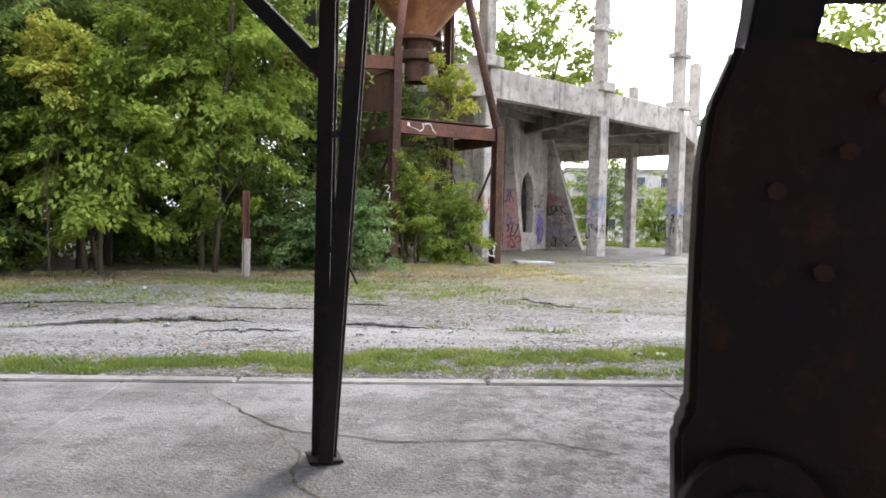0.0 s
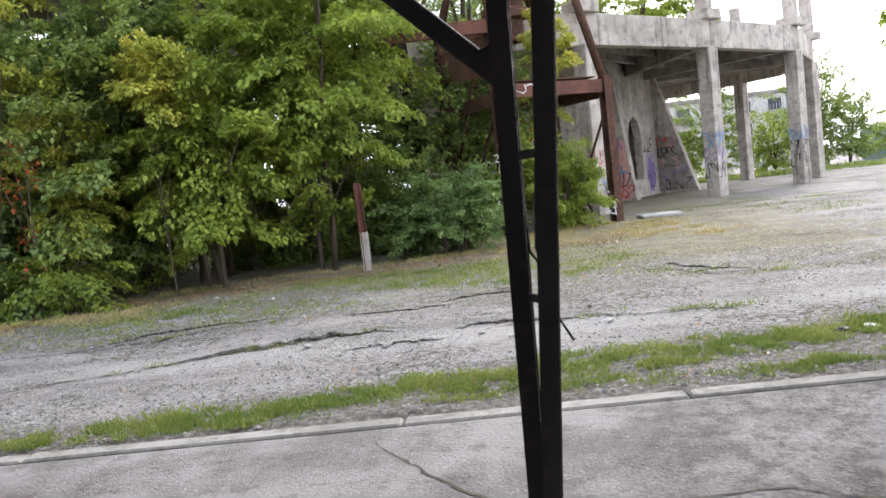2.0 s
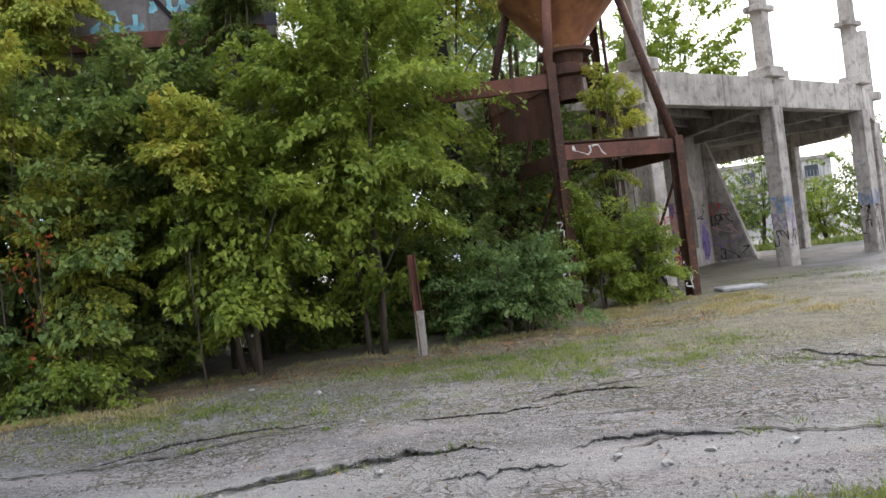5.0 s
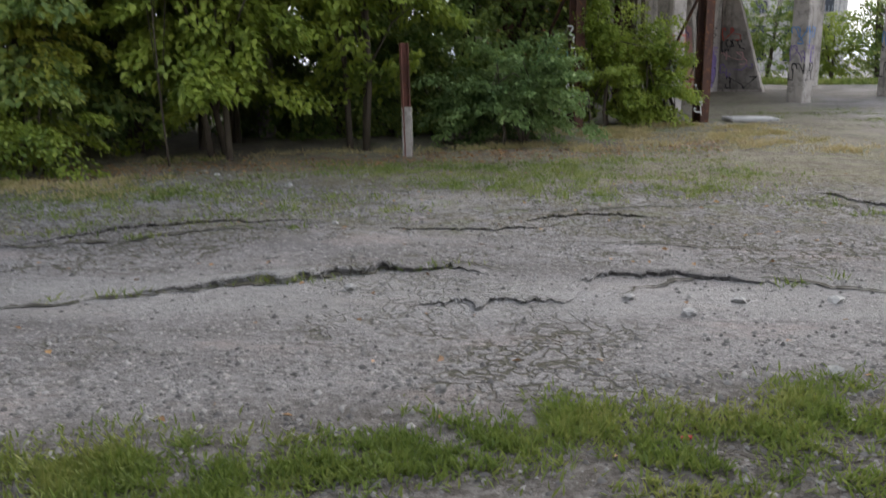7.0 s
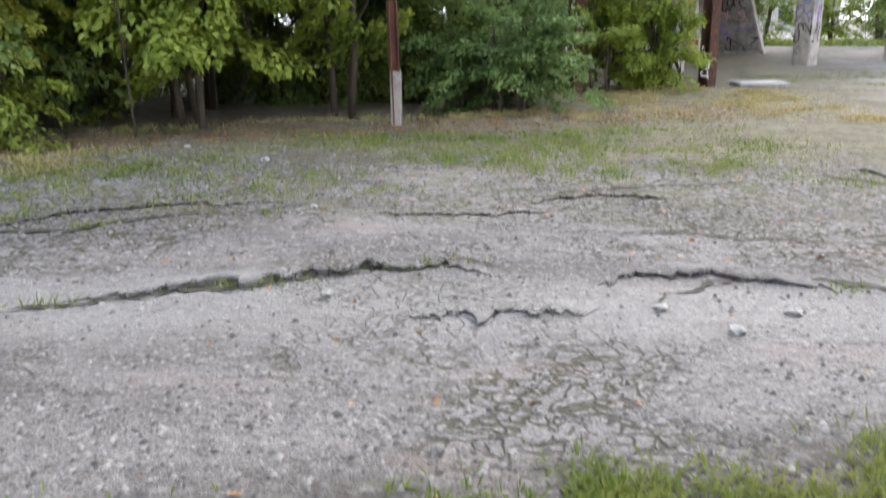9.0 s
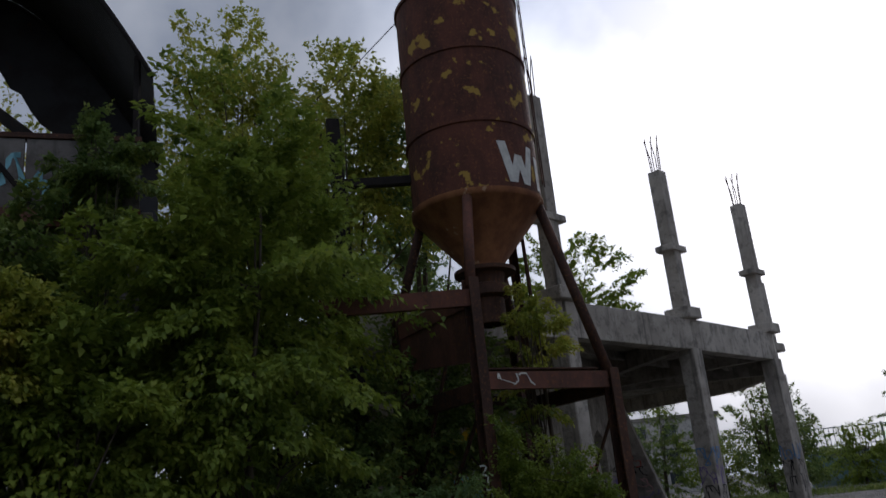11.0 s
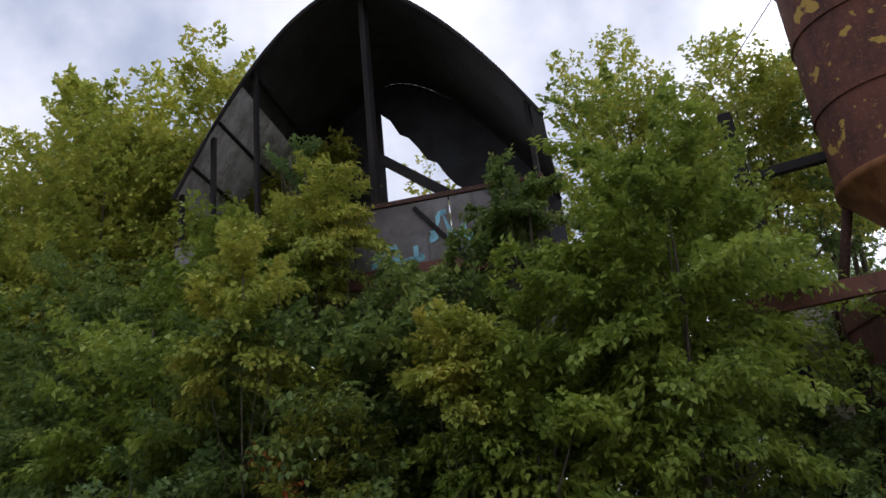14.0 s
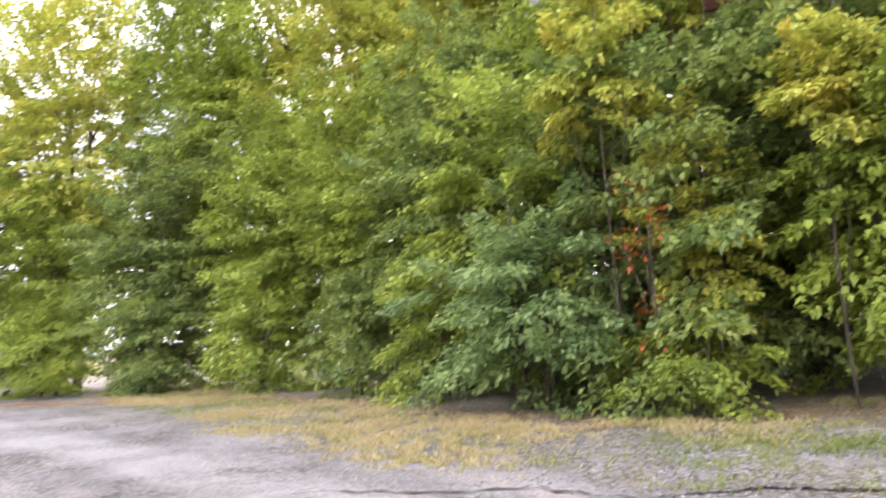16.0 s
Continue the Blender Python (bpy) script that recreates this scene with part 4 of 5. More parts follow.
def inward(p):
    return (Vector((0.0, 46.0, 0)) - up_to(p, 0)).normalized()


def platform():
    rng = random.Random(5)
    pl = thing("concrete_platform", "unfinished raised concrete platform on square columns", "platform", at=(3, 42, 0.15))
    ring = [Vector((-5.5, 28.4, 0)), C0, CA, CB, CC, Vector((9.6, 50.0, 0)), CD, Vector((5.0, 56.0, 0)), Vector((-6, 57, 0)), Vector((-13, 46, 0)), Vector((-10, 32, 0))]
    bm = bmesh.new()
    f = bm.faces.new([bm.verts.new(up_to(p, 6.2)) for p in ring])
    r = bmesh.ops.extrude_face_region(bm, geom=[f])
    bmesh.ops.translate(bm, vec=(0, 0, 0.22), verts=[v for v in r["geom"] if isinstance(v, bmesh.types.BMVert)])
    bmesh.ops.recalc_face_normals(bm, faces=bm.faces)
    part("deck", bm, CONCRETE_DARK, pl, "darker concrete underside with stains")
    for i, (a, b) in enumerate(zip(ring[:8], ring[1:9])):
        d = (b - a)
        d.z = 0
        d.normalize()
        part("edge_beam", bar(up_to(a, 6.0) + d * 0.01, up_to(b, 6.0) - d * 0.01, 1.0, 0.42, 0.02), CONCRETE, pl)
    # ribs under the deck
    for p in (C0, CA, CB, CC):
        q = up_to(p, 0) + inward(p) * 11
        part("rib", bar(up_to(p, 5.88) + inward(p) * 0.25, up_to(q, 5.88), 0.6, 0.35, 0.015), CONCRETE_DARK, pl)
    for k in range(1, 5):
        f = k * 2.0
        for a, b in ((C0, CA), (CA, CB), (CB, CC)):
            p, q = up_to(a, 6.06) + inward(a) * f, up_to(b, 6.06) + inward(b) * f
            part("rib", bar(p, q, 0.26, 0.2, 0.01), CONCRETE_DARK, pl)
    cols = ((C0, True), (CA, True), (CB, True), (CC, False), (CD, False))
    for p, main in cols:
        yaw = 49.0
        part("column", box((0.55, 0.55, UNDER - 0.05), pose(p.x, p.y, 0.1 + (UNDER - 0.05) / 2, 0, 0, yaw), 0.03), CONCRETE, pl)
        part("pedestal", box((0.85, 0.85, 0.36), pose(p.x, p.y, TOP + 0.17, 0, 0, yaw), 0.03), CONCRETE, pl)
        top = 11.6 if main else 9.6
        if p is C0:
            top = 12.6
        up = part("upper_column", box((0.44, 0.44, top - TOP - 0.35), pose(p.x, p.y, (top + TOP + 0.35) / 2, 0, 0, yaw), 0.025), CONCRETE, pl)
        if main:
            part("collar", box((0.95, 0.62, 0.2), pose(p.x, p.y, 8.85, 0, 0, yaw), 0.02), CONCRETE, up)
            for i in range(6):
                a = i * 1.05
                b = Vector((p.x + 0.15 * math.cos(a), p.y + 0.15 * math.sin(a), top - 0.1))
                part("rebar", tube([b, b + Vector((0.03 * math.cos(a), 0.03 * math.sin(a), 0.7)), b + Vector((0.1 * math.cos(a + 1), 0.12 * math.sin(a), 1.35))], 0.016, 5), RUST, up)
    for p, names, w, z0 in ((CA, ("black", "violet", "blue"), 0.5, 0.9), (CB, ("black", "black", "blue"), 0.5, 0.9), (C0, ("black", "blue", "red"), 0.5, 0.6)):
        for s, ang in ((0, 49.0 - 90), (1, 49.0 - 180)):
            n = Vector((math.cos(radians(ang)), math.sin(radians(ang)), 0))
            u = Vector((-n.y, n.x, 0))
            for i, c in enumerate(names):
                o = up_to(p, z0 + 0.55 * i) + n * 0.278 - u * 0.25
                part("graffiti", scribble(o, u, Vector((0, 0, 1)), 4, 0.5, 0.5, rng, 0.035), PAINTS[c], pl, "sprayed graffiti")
    # core walls with sloping fins
    core = thing("graffiti_core", "grey concrete core walls with sloped fins and graffiti", "wall", at=(0, 42, 0.15))
    a, b = Vector((-0.5, 36.5, 0)), Vector((3.1, 45.6, 0))
    u = (b - a).normalized()
    n = Vector((u.y, -u.x, 0))
    L = (b - a).length
    m = Matrix((u, -n, Vector((0, 0, 1)))).transposed().to_4x4()
    m.translation = a
    hole = [(5.2, 1.0), (6.9, 1.0), (6.9, 3.0), (6.6, 3.6), (6.05, 3.85), (5.5, 3.6), (5.2, 3.0)]
    left = [(0, 0.1), (5.2, 0.1)] + [(5.2, 1.0), (5.2, 3.0), (5.5, 3.6), (6.05, 3.85), (6.05, 6.2), (0, 6.2)]
    right = [(5.2, 0.1), (L, 0.1), (L, 6.2), (6.05, 6.2), (6.05, 3.85), (6.6, 3.6), (6.9, 3.0), (6.9, 1.0), (5.2, 1.0)]
    part("wall_panel", prism(left, m, 0.35), CONCRETE, core)
    part("wall_panel", prism(right, m, 0.35), CONCRETE, core)
    part("front_wall", box((6.5, 0.35, 6.1), pose(-3.8, 36.4, 3.15), 0.02), CONCRETE, core)
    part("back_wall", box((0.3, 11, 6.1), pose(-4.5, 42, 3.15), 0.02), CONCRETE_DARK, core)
    for s, reach, thick in ((3.0, 1.0, 0.4), (8.9, 1.9, 0.45)):
        o = a + u * s + n * 0.02
        mm = Matrix((n, -u, Vector((0, 0, 1)))).transposed().to_4x4()
        mm.translation = o
        fin = [(0, 0.1), (reach, 0.1), (reach - 0.12, 0.4), (0.3, 5.2), (0, 6.1)]
        part("fin", prism(fin, mm, -thick, 0.02), CONCRETE, core)
        face = o - u * 0.03
        low = [(0.02, 0.3), (reach - 0.2, 0.3), (reach * 0.55, 2.7), (0.02, 3.0)]
        part("graffiti", patch(o, n, Vector((0, 0, 1)), low, 0.008), PAINTS["pink"] if s < 5 else CONCRETE_DARK, core, "sprayed graffiti ground")
        for q, c in enumerate(("red", "black", "blue", "pink", "violet") if s < 5 else ("black", "violet", "pink", "black", "red")):
            part("graffiti", scribble(face + n * 0.06 + Vector((0, 0, 0.35 + 0.5 * q)), n, Vector((0, 0, 1)), 4, reach * (0.8 - 0.1 * q), 0.5, rng, 0.05, 0.012), PAINTS[c], core, "sprayed graffiti")
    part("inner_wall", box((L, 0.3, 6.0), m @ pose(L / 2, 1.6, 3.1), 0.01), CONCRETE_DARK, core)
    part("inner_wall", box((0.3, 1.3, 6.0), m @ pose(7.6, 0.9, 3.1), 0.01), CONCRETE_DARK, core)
    for q, (c, cx, cy, rx, ry) in enumerate((("yellow", 2.3, 1.7, 0.55, 0.7), ("cyan", 1.2, 1.0, 0.8, 0.5), ("pink", 4.0, 1.3, 0.7, 0.9), ("pink", 4.5, 2.4, 0.5, 0.5), ("red", 3.4, 0.8, 0.5, 0.35), ("violet", 7.9, 1.2, 0.6, 0.8))):
        part("graffiti", patch(a + n * 0.01, u, Vector((0, 0, 1)), blob(cx, cy, rx, ry, rng, 22), 0.004 + q * 0.001), PAINTS[c], core, "sprayed graffiti")
    for q, (c, x, k) in enumerate((("black", 0.2, 6), ("red", 2.2, 5), ("blue", 3.6, 3), ("black", 7.1, 3), ("red", 0.6, 6), ("black", 3.2, 4), ("violet", 7.0, 3), ("blue", 0.4, 5), ("black", 7.0, 3))):
        part("graffiti", scribble(a + n * 0.02 + u * x + Vector((0, 0, 0.35 + 0.62 * (q // 4) + 0.08 * q)), u, Vector((0, 0, 1)), k, k * 0.5, 0.6, rng, 0.055, 0.012), PAINTS[c], core, "sprayed graffiti")
    fr = Vector((-7.8, 36.2, 0.4))
    for i, (c, cx, cy, rx, ry) in enumerate((("yellow", 4.9, 3.0, 0.9, 0.6), ("yellow", 3.0, 2.6, 1.0, 0.5), ("cyan", 4.4, 1.2, 1.0, 0.8), ("red", 2.6, 1.2, 0.8, 0.6), ("yellow", 5.9, 2.1, 0.45, 0.4))):
        part("graffiti", patch(fr, Vector((1, 0, 0)), Vector((0, 0, 1)), blob(cx, cy, rx, ry, rng), 0.004 + i * 0.002), PAINTS[c], core, "sprayed graffiti")
    for q, c in enumerate(("black", "blue", "red", "black")):
        part("graffiti", scribble(fr + Vector((1.3 + 0.3 * q, -0.02, 0.1 + 0.7 * q)), Vector((1, 0, 0)), Vector((0, 0, 1)), 8, 4.6, 0.7, rng, 0.06, 0.012), PAINTS[c], core, "sprayed graffiti")


platform()


# ---- shed on stilts above the bushes ----
def shed():
    rng = random.Random(8)
    sh = thing("arched_shed", "dark corrugated arch-roofed shed standing above the bushes", "shed", at=(-11.3, 21.5, 0.1))
    o = Vector((-11.4, 20.8, 0))
    u = Vector((0.93, 0.37, 0)).normalized()
    w = Vector((-u.y, u.x, 0))
    half, spring, crown, depth = 4.1, 9.2, 14.2, 4.2

    def arch(s, d, sink=0.0):
        # s from -1 to 1 across, a pointed barrel
        x = s * half
        z = spring + 0.5 + (crown - spring - 0.5) * (1 - abs(s) ** 1.7)
        return o + u * x + w * d + Vector((0, 0, z - sink))

    def sheet(s0, s1, d0, d1, name, material=SHEET):
        bm = bmesh.new()
        n = max(4, int((s1 - s0) * 20))
        k = int((d1 - d0) / 0.06)
        grid = []
        for j in range(k + 1):
            d = d0 + (d1 - d0) * j / k
            row = []
            for i in range(n + 1):
                s = s0 + (s1 - s0) * i / n
                row.append(bm.verts.new(arch(s, d, 0.02 * (j % 2)) + Vector((0, 0, 0.0))))
            grid.append(row)
        for j in range(k):
            for i in range(n):
                bm.faces.new((grid[j][i], grid[j][i + 1], grid[j + 1][i + 1], grid[j + 1][i]))
        part(name, bm, material, sh)

    # left strip in a paler copy of the sheet, its sky light put into the colour
    sheet(-1.0, -0.62, 0, depth, "roof_sheet", material=LIT_SHEET)
    sheet(-0.62, 0.0, 0, depth, "roof_sheet")
    sheet(0.0, 0.97, 0, depth, "roof_sheet")
    # gable infill at the back, left of the middle post, and a ragged strip on the other side
    bm = bmesh.new()
    n = 20
    lo = [bm.verts.new(o + u * half * (-1 + 0.9 * i / n) + w * depth + Vector((0, 0, spring - 1.4))) for i in range(n + 1)]
    hi = [bm.verts.new(arch(-1 + 0.9 * i / n, depth)) for i in range(n + 1)]
    for i in range(n):
        bm.faces.new((lo[i], lo[i + 1], hi[i + 1], hi[i]))
    part("gable_sheet", bm, SHEET, sh)
    bm = bmesh.new()
    n = 19
    lo = [bm.verts.new(o + u * half * (1.07 * i / n - 0.1) + w * depth + Vector((0, 0, max(13.3 - 5.9 * i / n, 8.4) + 0.1 * math.sin(i * 2.3)))) for i in range(n + 1)]
    hi = [bm.verts.new(arch(1.07 * i / n - 0.1, depth)) for i in range(n + 1)]
    for i in range(n):
        if hi[i].co.z > lo[i].co.z:
            bm.faces.new((lo[i], lo[i + 1], hi[i + 1], hi[i]))
    part("gable_sheet", bm, SHEET, sh)
    part("ridge_post", bar(o + u * 0.3 + w * 0.5 + Vector((0, 0, 7.12)), o + u * 0.3 + w * 0.5 + Vector((0, 0, 14.45)), 0.16, 0.16), BLACK_STEEL, sh)
    for s in (-0.98, -0.8, -0.55, 0.9):
        p = arch(s, 0.25)
        part("frame_post", bar(up_to(p, 7.2), p - Vector((0, 0, 0.05)), 0.1, 0.1), BLACK_STEEL, sh)
    for d in (0.02, depth - 0.02):
        part("arch_rib", tube([arch(s, d, 0.08) for s in np.linspace(-1, 0.97, 25)], 0.05, 6), BLACK_STEEL, sh)
    for s in (-0.9, -0.75, -0.55):
        part("purlin", bar(arch(s, 0.1, 0.1), arch(s, depth - 0.1, 0.1), 0.07, 0.07), BLACK_STEEL, sh)
    part("brace", bar(o + u * 0.25 + w * 1.0 + Vector((0, 0, 10.2)), o + u * 2.2 + w * 0.4 + Vector((0, 0, 8.4)), 0.22, 0.1), BLACK_STEEL, sh)
    # floor and parapet panels
    part("floor_deck", box((8.0, depth, 0.2), Matrix.Translation(o + w * depth / 2 + Vector((0, 0, 7.0))) @ pose(0, 0, 0, 0, 0, math.degrees(math.atan2(u.y, u.x))), 0.01), CONCRETE_DARK, sh)
    yaw = math.degrees(math.atan2(u.y, u.x))
    x = -4.0
    for k, wd in enumerate((2.0, 1.9, 2.0, 1.9)):
        c = o + u * (x + wd / 2) - w * 0.02 + Vector((0, 0, 7.75))
        part("parapet_panel", box((wd - 0.03, 0.08, 1.35), Matrix.Translation(c) @ pose(0, 0, 0, 0, 0, yaw), 0.01), PANEL, sh)
        x += wd
    part("parapet_rail", bar(o - u * 4 - w * 0.04 + Vector((0, 0, 8.48)), o + u * 3.8 - w * 0.04 + Vector((0, 0, 8.48)), 0.1, 0.12), RUST, sh)
    part("sill_beam", bar(o - u * 4 - w * 0.05 + Vector((0, 0, 6.95)), o + u * 3.8 - w * 0.05 + Vector((0, 0, 6.95)), 0.34, 0.12), RUST_RED, sh)
    part("loose_bar", bar(o + u * 1.2 - w * 0.1 + Vector((0, 0, 8.3)), o + u * 2.2 - w * 0.1 + Vector((0, 0, 7.0)), 0.09, 0.04), BLACK_STEEL, sh)
    for x0, wd, h, z, k in ((0.25, 1.2, 0.35, 7.2, 4), (1.45, 0.7, 0.55, 7.55, 3), (2.0, 0.9, 0.35, 7.25, 3)):
        part("graffiti", scribble(o + u * x0 - w * 0.07 + Vector((0, 0, z)), u, Vector((0, 0, 1)), k + 1, wd, h, rng, 0.1, 0.008), PAINTS["cyan"], sh, "pale blue sprayed tag")
    for s in (-3.6, 0.0, 3.6):
        for d in (0.3, depth - 0.3):
            p = o + u * s + w * d
            part("stilt", box((0.35, 0.35, 6.85), pose(p.x, p.y, 3.5, 0, 0, yaw), 0.02), CONCRETE_DARK, sh)
    ps = thing("timber_post", "dark cut-off steel mast behind the bushes", "post", at=(-4.9, 26.5, 0.15))
    part("shaft", box((0.3, 0.25, 10.5), pose(-4.95, 26.5, 5.35, 0, -2, 20), 0.02), BLACK_STEEL, ps)
    part("arm", bar((-4.9, 26.4, 8.9), (-3.2, 26.4, 8.8), 0.2, 0.2), BLACK_STEEL, ps)


shed()


# ---- trees and shrubs ----
def plant(name, label, category, x, y, z, rx, ry, rz, clumps, leaves, material, seed, leaf=0.13, trunk=0.09, group="", stems=3, lobes=0.65):
    """A tree or shrub: stems and limbs, and a crown of drooping leaf sprays with gaps and an uneven outline."""
    g = np.random.default_rng(seed)
    r = random.Random(seed)
    base = rise(x, y)
    root = thing(name, label, category, group, at=(x, y, base))
    count = max(8, int(clumps * 0.42))
    d = g.normal(0, 1, (count, 3))
    d /= np.linalg.norm(d, axis=1, keepdims=True)
    f = np.where(g.random(count) < 0.78, g.uniform(0.75, 1.02, count), g.uniform(0.35, 0.75, count))
    f = f * np.array([1 + lobes * noise.noise(Vector(v) * 2.2 + Vector((seed * 3.7, 0, 0))) for v in d])
    c = np.array([x, y, z]) + d * f[:, None] * np.array([rx, ry, rz])
    c = c[c[:, 2] > base + 0.15]
    k = len(c)
    # each bough is a fan of twigs: it rises at first, then droops at its tip
    out = c - np.array([x, y, z - rz * 0.25])
    out /= np.linalg.norm(out, axis=1, keepdims=True) + 1e-9
    steep = np.clip(out[:, 2] * 1.3 - 0.25, -0.25, 0.95)
    h = out * np.array([1, 1, 0]) + g.normal(0, 0.25, (k, 3)) * np.array([1, 1, 0])
    h /= np.linalg.norm(h, axis=1, keepdims=True) + 1e-9
    side = np.stack([-h[:, 1], h[:, 0], np.zeros(k)], 1)
    h = h * (1 - 0.55 * np.maximum(steep, 0))[:, None] + np.array([0, 0, 1.0]) * steep[:, None]
    reach = g.uniform(0.75, 1.6, k) * min(1.2, max(0.5, min(rx, rz) / 1.9))
    per = int(leaves * 2.2)
    idx = np.repeat(np.arange(k), per)
    n = len(idx)
    twigs = 9
    tw = g.integers(0, twigs, n)
    u = (tw + 0.5) / twigs + g.normal(0, 0.025, n)
    sgn = np.where(g.random(n) < 0.5, 1.0, -1.0)
    w = g.random(n) ** 0.8 * (0.16 + 0.5 * np.sin(np.clip(u, 0, 1) * 2.6)) * 0.8
    tdir = h[idx] * 0.55 + side[idx] * (sgn * 0.85)[:, None]
    L = reach[idx][:, None]
    at = c[idx] + (h[idx] * (u - 0.65)[:, None] + tdir * w[:, None]) * L
    at[:, 2] += ((0.12 - 0.5 * u ** 2.2) * 0.55 - 0.55 * w ** 2) * reach[idx] + 0.05 * np.sin(tw * 2.4 + idx) * reach[idx]
    at += g.normal(0, 0.035, (n, 3))
    at[:, 2] = np.maximum(at[:, 2], base + 0.05)
    way = tdir * 0.55 + h[idx] * 0.25 + np.array([0, 0, -0.45]) + g.normal(0, 0.42, (n, 3))
    me = leaf_mesh("crown", at, way, leaf * g.uniform(0.5, 1.2, n), leaf * 0.6 * g.uniform(0.6, 1.25, n), g)
    part("crown", me, material, root)
    # stems and limbs
    for s in range(stems):
        a = r.uniform(0, 6.28)
        lean = Vector((math.cos(a) * rx * 0.35, math.sin(a) * ry * 0.35, 0))
        b0 = Vector((x + 0.12 * math.cos(a) * stems / 2, y + 0.12 * math.sin(a) * stems / 2, base - 0.08))
        top = Vector((x, y, z + rz * 0.6)) + lean
        pts = [b0.lerp(top, t) + Vector((r.gauss(0, 0.06), r.gauss(0, 0.06), 0)) * (1 if 0 < t < 1 else 0) for t in (0, 0.2, 0.45, 0.7, 1)]
        part("trunk", tube(pts, [trunk, trunk * 0.85, trunk * 0.65, trunk * 0.4, 0.012], 7), BARK, root, smooth=True)
        for q in range(4):
            t = pts[1 + q % 3]
            e = Vector(c[r.randrange(k)])
            mid = t.lerp(e, 0.5) + Vector((0, 0, 0.25))
            part("limb", tube([t, mid, e], [trunk * 0.42, trunk * 0.26, 0.008], 5), BARK, root, smooth=True)
    return root


def bushes():
    G = "thicket of maples along the yard"
    T = "leafy green maple tree in the dense thicket"
    rows = [(-5.7, 20.7, 4.9, 1.9, 1.6, 3.2, 300, LEAF_MID), (-8.6, 20.2, 3.3, 2.1, 1.6, 2.3, 270, LEAF_MID), (-10.9, 18.7, 3.0, 2.2, 1.8, 2.7, 300, LEAF_DARK),
            (-13.6, 18.3, 3.9, 2.3, 1.8, 3.5, 320, LEAF_MID), (-16.8, 18.8, 4.3, 2.7, 2.0, 3.9, 330, LEAF_DARK), (-20.5, 18.6, 4.2, 2.9, 2.0, 4.0, 330, LEAF_MID),
            (-25.0, 17.4, 4.2, 3.0, 2.2, 4.2, 430, LEAF_MID), (-30.0, 15.0, 4.2, 3.2, 2.4, 4.4, 460, LEAF_DARK), (-35.5, 11.5, 4.4, 3.4, 2.6, 4.5, 480, LEAF_MID), (-40.5, 7.5, 4.4, 3.4, 2.8, 4.6, 440, LEAF_DARK),
            (-7.5, 19.2, 2.9, 1.4, 1.0, 1.9, 130, LEAF_MID), (-9.6, 19.9, 5.0, 1.5, 0.9, 1.6, 170, LEAF_DARK)]
    for i, (x, y, z, a, b, h, n, m) in enumerate(rows):
        plant("maple_tree", T, "tree", x, y, z, a, b, h, int(n * (0.95 if x > -15 else 1.5)), 150 if x > -15 else 110, m, 20 + i, 0.15, 0.06, G)
    S = [("shrub", "rounded grey-green shrub at the edge of the yard", -12.2, 16.6, 1.9, 1.6, 1.3, 1.8, 170, LEAF_BLUE), ("shrub", "yellow-green low shrub at the edge of the yard", -9.6, 17.2, 0.8, 1.2, 0.8, 0.75, 80, LEAF_MID),
         ("shrub", "low grey-green shrub beside the steel stub", -3.2, 21.7, 0.95, 1.3, 0.8, 0.95, 260, LEAF_BLUE), ("shrub", "green shrub growing round the silo leg", -1.7, 24.7, 1.3, 0.8, 0.6, 1.5, 190, LEAF_MID),
         ("shrub", "green shrub growing between the silo legs", -0.5, 25.6, 1.1, 0.8, 0.6, 1.3, 170, LEAF_MID), ("shrub", "bushy green shrub before the thicket", -15.4, 17.0, 1.5, 1.5, 1.1, 1.5, 140, LEAF_MID),
         ("shrub", "bushy green shrub before the thicket", -19.0, 16.9, 1.6, 1.8, 1.1, 1.6, 150, LEAF_DARK), ("shrub", "bushy green shrub before the thicket", -23.4, 15.9, 1.6, 1.9, 1.1, 1.6, 150, LEAF_MID),
         ("shrub", "bushy green shrub before the thicket", -28.0, 14.0, 1.6, 2.2, 1.1, 1.7, 210, LEAF_DARK), ("shrub", "bushy green shrub before the thicket", -32.6, 11.6, 1.7, 2.3, 1.2, 1.8, 220, LEAF_MID),
         ("shrub", "bushy green shrub before the thicket", -37.0, 8.6, 1.7, 2.4, 1.3, 1.8, 220, LEAF_DARK), ("shrub", "yellowish leafy shrub growing over the shed parapet", -11.8, 19.9, 7.7, 1.3, 0.6, 1.2, 200, LEAF_YELLOW),
         ("climber", "bright lime-green climber high in the thicket", -10.6, 16.9, 5.2, 0.75, 0.6, 1.5, 100, LEAF_YELLOW), ("sapling", "yellowing maple sapling standing out of the thicket", -7.9, 18.3, 4.1, 0.65, 0.5, 0.9, 70, LEAF_YELLOW),
         ("shrub", "yellowing climbing shrub on the silo frame", -1.1, 26.5, 4.6, 0.75, 0.6, 1.5, 60, LEAF_YELLOW), ("shrub", "low shrub in the shade of the thicket", -6.4, 22.6, 1.1, 1.7, 0.8, 1.2, 120, LEAF_DARK),
         ("shrub", "drooping leafy shrub before the thicket", -9.9, 17.9, 2.6, 1.0, 0.8, 2.3, 120, LEAF_YELLOW), ("shrub", "green shrub hanging over the shed parapet", -13.3, 19.5, 7.3, 2.1, 0.7, 1.2, 150, LEAF_MID),
         ("shrub", "green shrub hanging over the shed parapet", -8.3, 21.6, 7.6, 0.8, 0.6, 1.1, 120, LEAF_DARK), ("shrub", "thin climbing shrub beside the shed", -12.4, 20.2, 9.2, 0.5, 0.4, 1.2, 26, LEAF_BLUE)]
